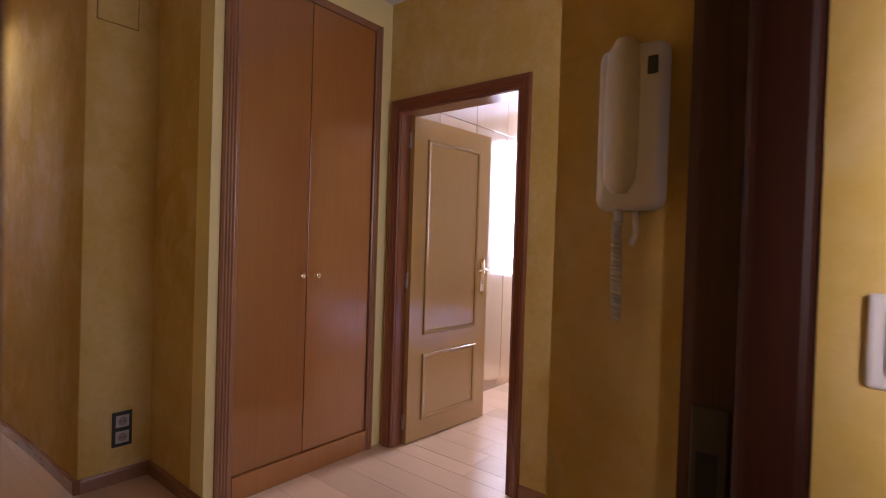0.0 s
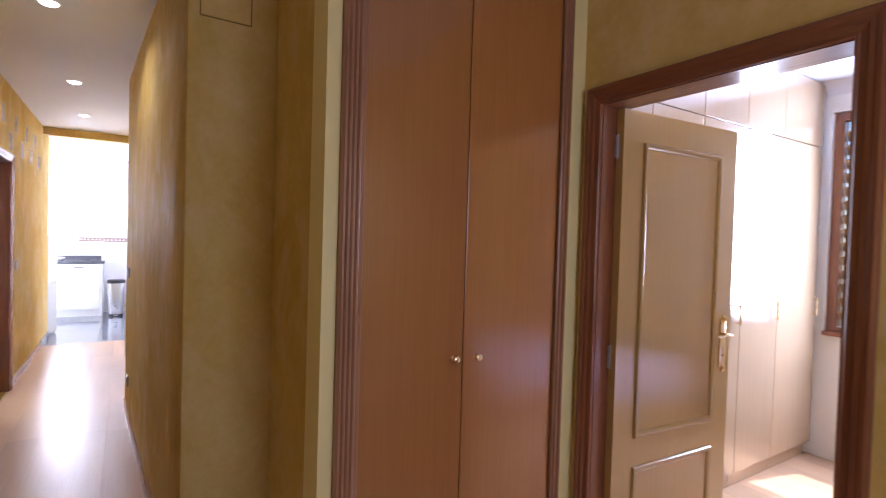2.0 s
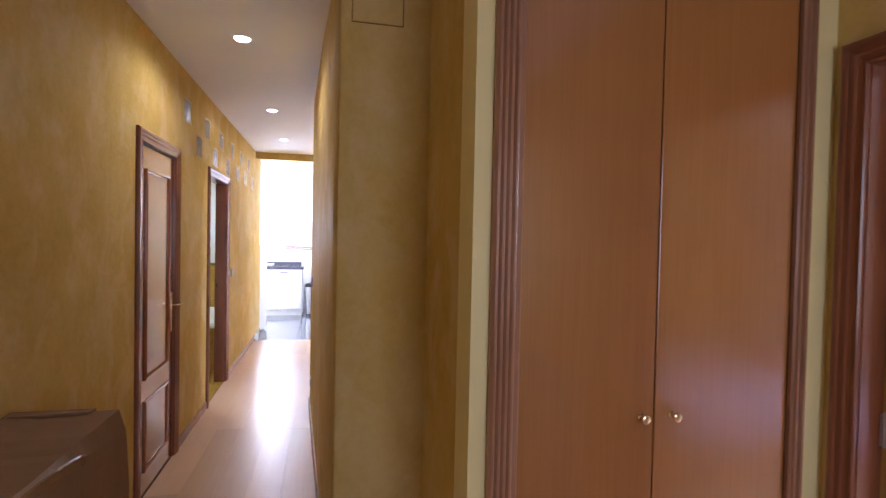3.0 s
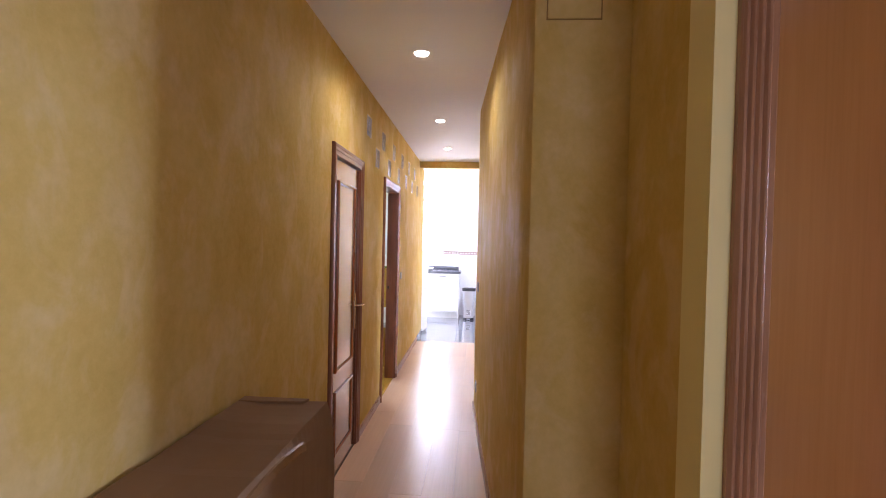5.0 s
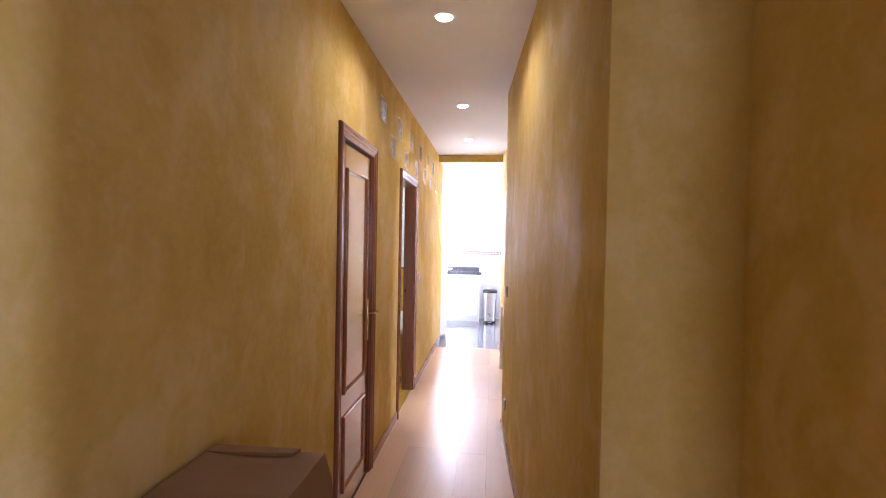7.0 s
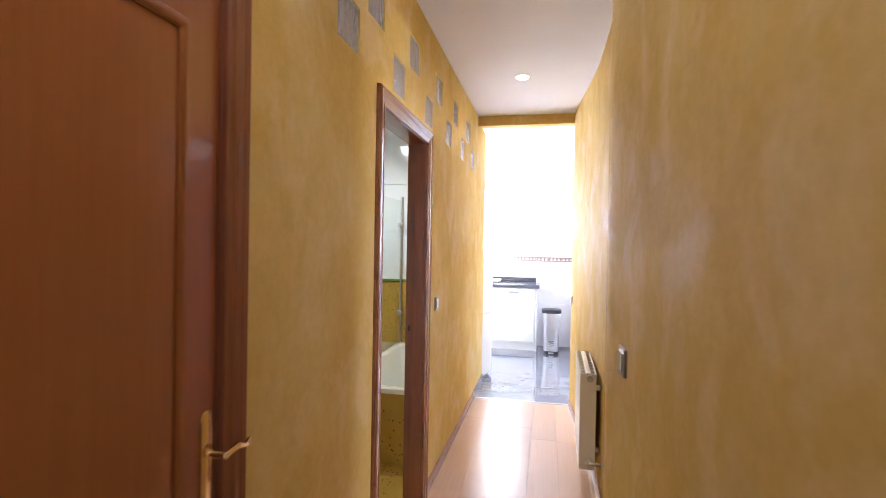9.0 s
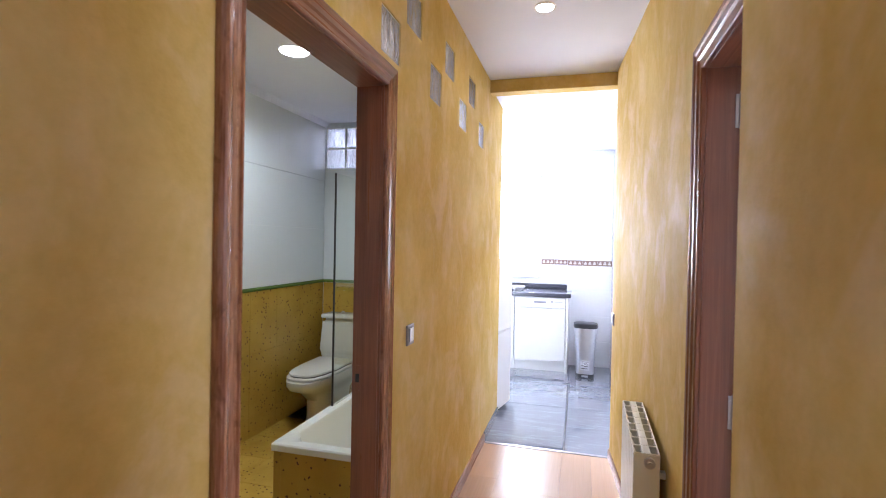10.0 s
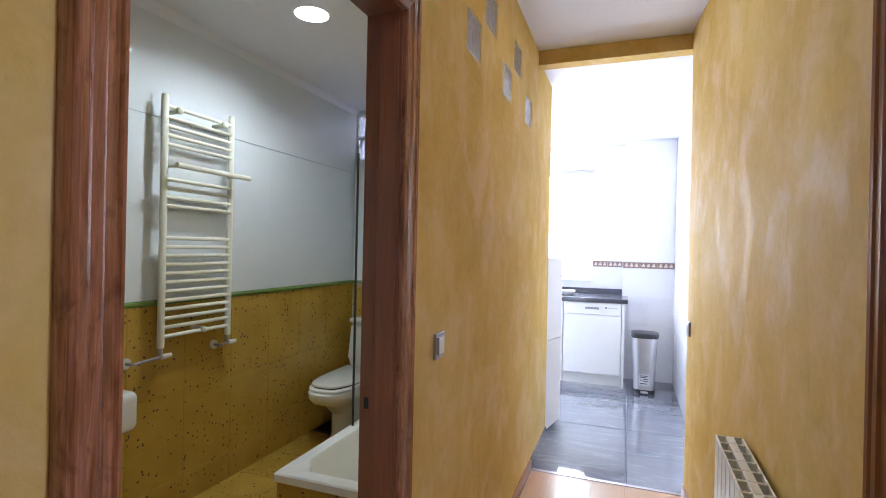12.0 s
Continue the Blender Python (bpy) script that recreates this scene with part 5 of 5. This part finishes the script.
# ---- bedroom ----
wy = [2.56, 3.02, 3.48, 3.94, 4.40, 4.96]
for a, b in zip(wy, wy[1:]):
    w = thing("wardrobe", "glossy light wood wardrobe unit reaching the ceiling", "wardrobe", group="row of bedroom wardrobes")
    part("body", box(bmesh.new(), -2.84, -2.185, a + 0.001, b - 0.001, 0.10, 2.655), M_WARD, w)
    part("plinth", box(bmesh.new(), -2.80, -2.20, a + 0.001, b - 0.001, 0.0, 0.098), M_WARD, w)
    d = part("door", soft_box(-2.183, -2.162, a + 0.002, b - 0.002, 0.105, 2.20, 0.002), M_WARD, w)
    part("upper_door", soft_box(-2.183, -2.162, a + 0.002, b - 0.002, 2.206, 2.65, 0.002), M_WARD, w)
    hb = rod(bmesh.new(), (-2.135, b - 0.05, 1.02), (-2.135, b - 0.05, 1.14), 0.006, 10)
    for z in (1.03, 1.13):
        rod(hb, (-2.162, b - 0.05, z), (-2.135, b - 0.05, z), 0.005, 8)
    part("handle", hb, M_BRASS, d, "brass bar handle", True)

bed = thing("bed", "low bed with a pale lilac cover, mirrored in the glossy doors", "bed")
part("base", soft_box(-0.50, 0.98, 3.12, 4.62, 0.0, 0.24, 0.01), M_WARD, bed)
part("mattress", soft_box(-0.49, 0.97, 3.13, 4.61, 0.242, 0.46, 0.05, 4), M_WHITEMETAL, bed, "", True)
part("cover", soft_box(-0.53, 0.975, 3.09, 4.65, 0.20, 0.52, 0.06, 4), M_LINEN, bed, "pale lilac bed cover", True)

bedw = thing("window_2", "wide bedroom window with brown wooden frame letting in sun", "window", kind="structure")
part("window_frame", grid_wall("x", BEDW[0] + 0.003, BEDW[1] - 0.003, 5.03, 5.10, BEDW[2] + 0.003, BEDW[3] - 0.003,
                               [(BEDW[0] + 0.06, BEDW[1] - 0.06, BEDW[2] + 0.06, BEDW[3] - 0.06)]), M_FRAME, bedw)
part("window_sill", soft_box(BEDW[0] + 0.003, BEDW[1] - 0.003, 4.95, 5.03, BEDW[2] + 0.0005, BEDW[2] + 0.03, 0.006), M_FRAME_X, bedw)
for k in range(14):
    z = 1.02 + k * 0.097
    sl = box(bmesh.new(), BEDW[0] + 0.065, -1.985, -0.003, 0.003, -0.038, 0.038)
    bmesh.ops.transform(sl, matrix=Matrix.Translation((0, 5.065, z)) @ pose(0, 0, 0, 38, 0, 0), verts=sl.verts[:])
    part("slat", sl, M_WARD, bedw, "brown shutter slat")
part("shutter_rail", box(bmesh.new(), -1.985, -1.945, 5.035, 5.095, BEDW[2] + 0.065, BEDW[3] - 0.065), M_FRAME, bedw)
cv = bmesh.new()
prism(cv, [(0, 0), (0.09, 0), (0.06, 0.02), (0.02, 0.06), (0, 0.09)], 0, 3.0)
bmesh.ops.transform(cv, matrix=Matrix.Translation((-2.16, 4.999, 2.659)) @ Matrix(((0, 0, 1, 0), (-1, 0, 0, 0), (0, -1, 0, 0), (0, 0, 0, 1))), verts=cv.verts[:])
solid("trim_bedroom", cv, M_CEIL, "white plaster cove along the bedroom ceiling", "cove", smooth=True)

sw = thing("window_3", "side room window with brown wooden frame", "window", kind="structure")
part("window_frame", grid_wall("x", SW[0] + 0.003, SW[1] - 0.003, 4.04, 4.10, SW[2] + 0.003, SW[3] - 0.003, [(SW[0] + 0.07, SW[1] - 0.07, SW[2] + 0.07, SW[3] - 0.07)]), M_FRAME, sw)

hw = thing("window_4", "hall window with brown wooden frame", "window", kind="structure")
part("window_frame", grid_wall("y", 1.253, 2.147, 0.70, 0.748, 0.933, 2.167, [(1.30, 2.10, 0.98, 2.12)]), M_FRAME, hw)


# ---- floor and wall pieces ----
def piece_mesh(name, w, d, h, mat, r=0.0015):
    """A flat slab 0..w, 0..d, its top at 0, with a small chamfer."""
    bm = bmesh.new()
    lo = [bm.verts.new(p) for p in ((0, 0, -h), (w, 0, -h), (w, d, -h), (0, d, -h))]
    md = [bm.verts.new(p) for p in ((0, 0, -r), (w, 0, -r), (w, d, -r), (0, d, -r))]
    hi = [bm.verts.new(p) for p in ((r, r, 0), (w - r, r, 0), (w - r, d - r, 0), (r, d - r, 0))]
    for p, q in ((lo, md), (md, hi)):
        for k in range(4):
            j = (k + 1) % 4
            bm.faces.new((p[k], p[j], q[j], q[k]))
    bm.faces.new(hi)
    return finish(name, bm, mat)


MESHES = {}


def piece(name, w, d, h, mat, parent, m, r=0.0015):
    key = (name, round(w, 4), round(d, 4), mat.name, r)
    if key not in MESHES:
        MESHES[key] = piece_mesh(name, w, d, h, mat, r)
    ob = new(name, MESHES[key])
    ob.parent = parent
    ob.matrix_world = m
    return ob


def planks(parent, x0, x1, y0, y1, width=0.192, length=1.285, seed=1):
    rng = random.Random(seed)
    y = y0
    while y < y1 - 0.004:
        d = min(width, y1 - y)
        x = x0
        first = rng.uniform(0.25, 1.0) * length
        while x < x1 - 0.004:
            w = min(first if x == x0 else length, x1 - x)
            piece("plank", w - 0.0006, d - 0.0006, 0.009, M_PLANK, parent, Matrix.Translation((x, y, 0)), 0.0010)
            x += w
        y += d


floor_hall = bpy.data.objects["floor_hall"]
planks(floor_hall, XK + 0.002, XP, YL + 0.001, 0.958, seed=3)
planks(floor_hall, DN[0], DN[1], YN, 2.52, seed=8)
planks(floor_hall, XP, 0.595, YL + 0.001, YN - 0.001, seed=5)
planks(floor_hall, DB[0], DB[1], -0.0885, YL, seed=6)
planks(floor_hall, DR[0], DR[1], 0.96, 1.03, seed=7)
planks(bpy.data.objects["floor_bedroom"], -2.2, 0.95, 2.522, 4.998, seed=9)

fk = bpy.data.objects["floor_kitchen"]
for i in range(3):
    for j in range(5):
        x, w = XK - 0.003 - (i + 1) * 1.005, 1.002
        y, d = (0.5055, 0.464) if j == 0 else (0.5025 - 0.605 * j, 0.602)
        piece("tile", w, d, 0.009, M_SLATE, fk, Matrix.Translation((x, y, 0)), 0.0018)

fb = bpy.data.objects["floor_bathroom"]
for i in range(12):
    for j in range(5):
        piece("tile", 0.332, 0.332, 0.009, M_OCHRE, fb, Matrix.Translation((-9.03 + i * 0.335, -1.764 + j * 0.335, 0)), 0.001)

# bathroom wall tiles: two ochre courses with a cut base course, green edging, white above
ws = bpy.data.objects["wall_bathroom_south"]
ww = bpy.data.objects["wall_bathroom_west"]
stand_s = Matrix.Translation((0, -1.758, 0)) @ Matrix(((-1, 0, 0, 0), (0, 0, 1, 0), (0, 1, 0, 0), (0, 0, 0, 1)))
stand_w = Matrix.Translation((-9.022, 0, 0)) @ Matrix(((0, 0, 1, 0), (1, 0, 0, 0), (0, 1, 0, 0), (0, 0, 0, 1)))
courses = [(0.0, 0.1585, M_OCHRE), (0.158, 0.4675, M_OCHRE), (0.625, 0.472, M_OCHRE), (1.126, 0.47, M_BWHITE), (1.599, 0.45, M_BWHITE), (2.052, 0.543, M_BWHITE)]
for z, h, mt in courses:
    for i in range(12):
        u = 5.205 + i * 0.3385 + 0.02
        w = min(0.3385 if mt is M_BWHITE else 0.3371, 9.020 - u)
        if w > 0.02:
            g = 0.0012 if mt is M_BWHITE else 0.0
            piece("tile", w, h - 0.002 + g, 0.007, mt, ws, stand_s @ Matrix.Translation((u, z, 0)), 0.0002 if g else 0.0012)
    for i in range(5):
        u = -1.757 + i * 0.3385
        w = min(0.3385 if mt is M_BWHITE else 0.3371, YB - 0.004 - u)
        if w > 0.02 and not (z > 2.0 and u < BW[1]):
            g = 0.0012 if mt is M_BWHITE else 0.0
            piece("tile", w, h - 0.002 + g, 0.007, mt, ww, stand_w @ Matrix.Translation((u, z, 0)), 0.0002 if g else 0.0012)

wp = bpy.data.objects["wall_bathroom_pier"]
stand_p = Matrix.Translation((-8.350, 0, 0)) @ Matrix(((0, 0, 1, 0), (1, 0, 0, 0), (0, 1, 0, 0), (0, 0, 0, 1)))
PIER = -1.078
for z, h, mt in courses:
    h = min(h, 2.598 - z)
    for i in range(4):
        u = PIER + i * 0.3385
        wide = min(0.3365, YB - 0.004 - u)
        if wide > 0.02:
            piece("tile", wide, h - 0.002, 0.007, mt, wp, stand_p @ Matrix.Translation((u, z, 0)), 0.0008)


def edging(parent, m, u0, u1):
    n = round((u1 - u0) / 0.3385)
    w = (u1 - u0) / n
    for i in range(n):
        bm = bmesh.new()
        prism(bm, [(0, 0), (0.010, 0.0), (0.016, 0.006), (0.018, 0.014), (0.016, 0.022), (0.008, 0.027), (0, 0.027)], 0.0005, w - 0.0005)
        bmesh.ops.transform(bm, matrix=m @ Matrix.Translation((u0 + i * w, 1.097, 0)) @ Matrix(((0, 0, 1, 0), (0, 1, 0, 0), (1, 0, 0, -0.005), (0, 0, 0, 1))), verts=bm.verts[:])
        part("edging_tile", bm, M_GREEN, parent, "green glazed edging tile", True)


edging(ws, stand_s, 5.205, 9.018)
edging(ww, stand_w, -1.757, YB - 0.006)
edging(wp, stand_p, PIER, YB - 0.006)

# white kitchen wall tiles on the column, the side wall and beside the window
wk, wn, wc = (bpy.data.objects[n] for n in ("wall_kitchen_west", "wall_kitchen_north", "wall_kitchen_column"))
stand_c = Matrix.Translation((-11.156, 0, 0)) @ Matrix(((0, 0, 1, 0), (1, 0, 0, 0), (0, 1, 0, 0), (0, 0, 0, 1)))
stand_k = Matrix.Translation((-11.356, 0, 0)) @ Matrix(((0, 0, 1, 0), (1, 0, 0, 0), (0, 1, 0, 0), (0, 0, 0, 1)))
stand_n = Matrix.Translation((0, 0.968, 0)) @ Matrix(((1, 0, 0, 0), (0, 0, -1, 0), (0, 1, 0, 0), (0, 0, 0, 1)))
rows = [(0.0, 0.31), (0.312, 0.308), (0.622, 0.308), (0.932, 0.305), (1.308, 0.31), (1.620, 0.31), (1.932, 0.31), (2.244, 0.31)]
for z, h in rows:
    for u, wide in ((0.442, 0.2625), (0.7055, 0.2625)):
        piece("tile", wide, h, 0.003, M_KWHITE, wc, stand_c @ Matrix.Translation((u, z, 0)), 0.0012)
    if z > 1.2:
        piece("tile", 0.328, h, 0.003, M_KWHITE, wk, stand_k @ Matrix.Translation((0.106, z, 0)), 0.0012)
    for i in range(10):
        piece("tile", 0.2625, h, 0.003, M_KWHITE, wn, stand_n @ Matrix.Translation((-11.15 + i * 0.264, z, 0)), 0.0012)
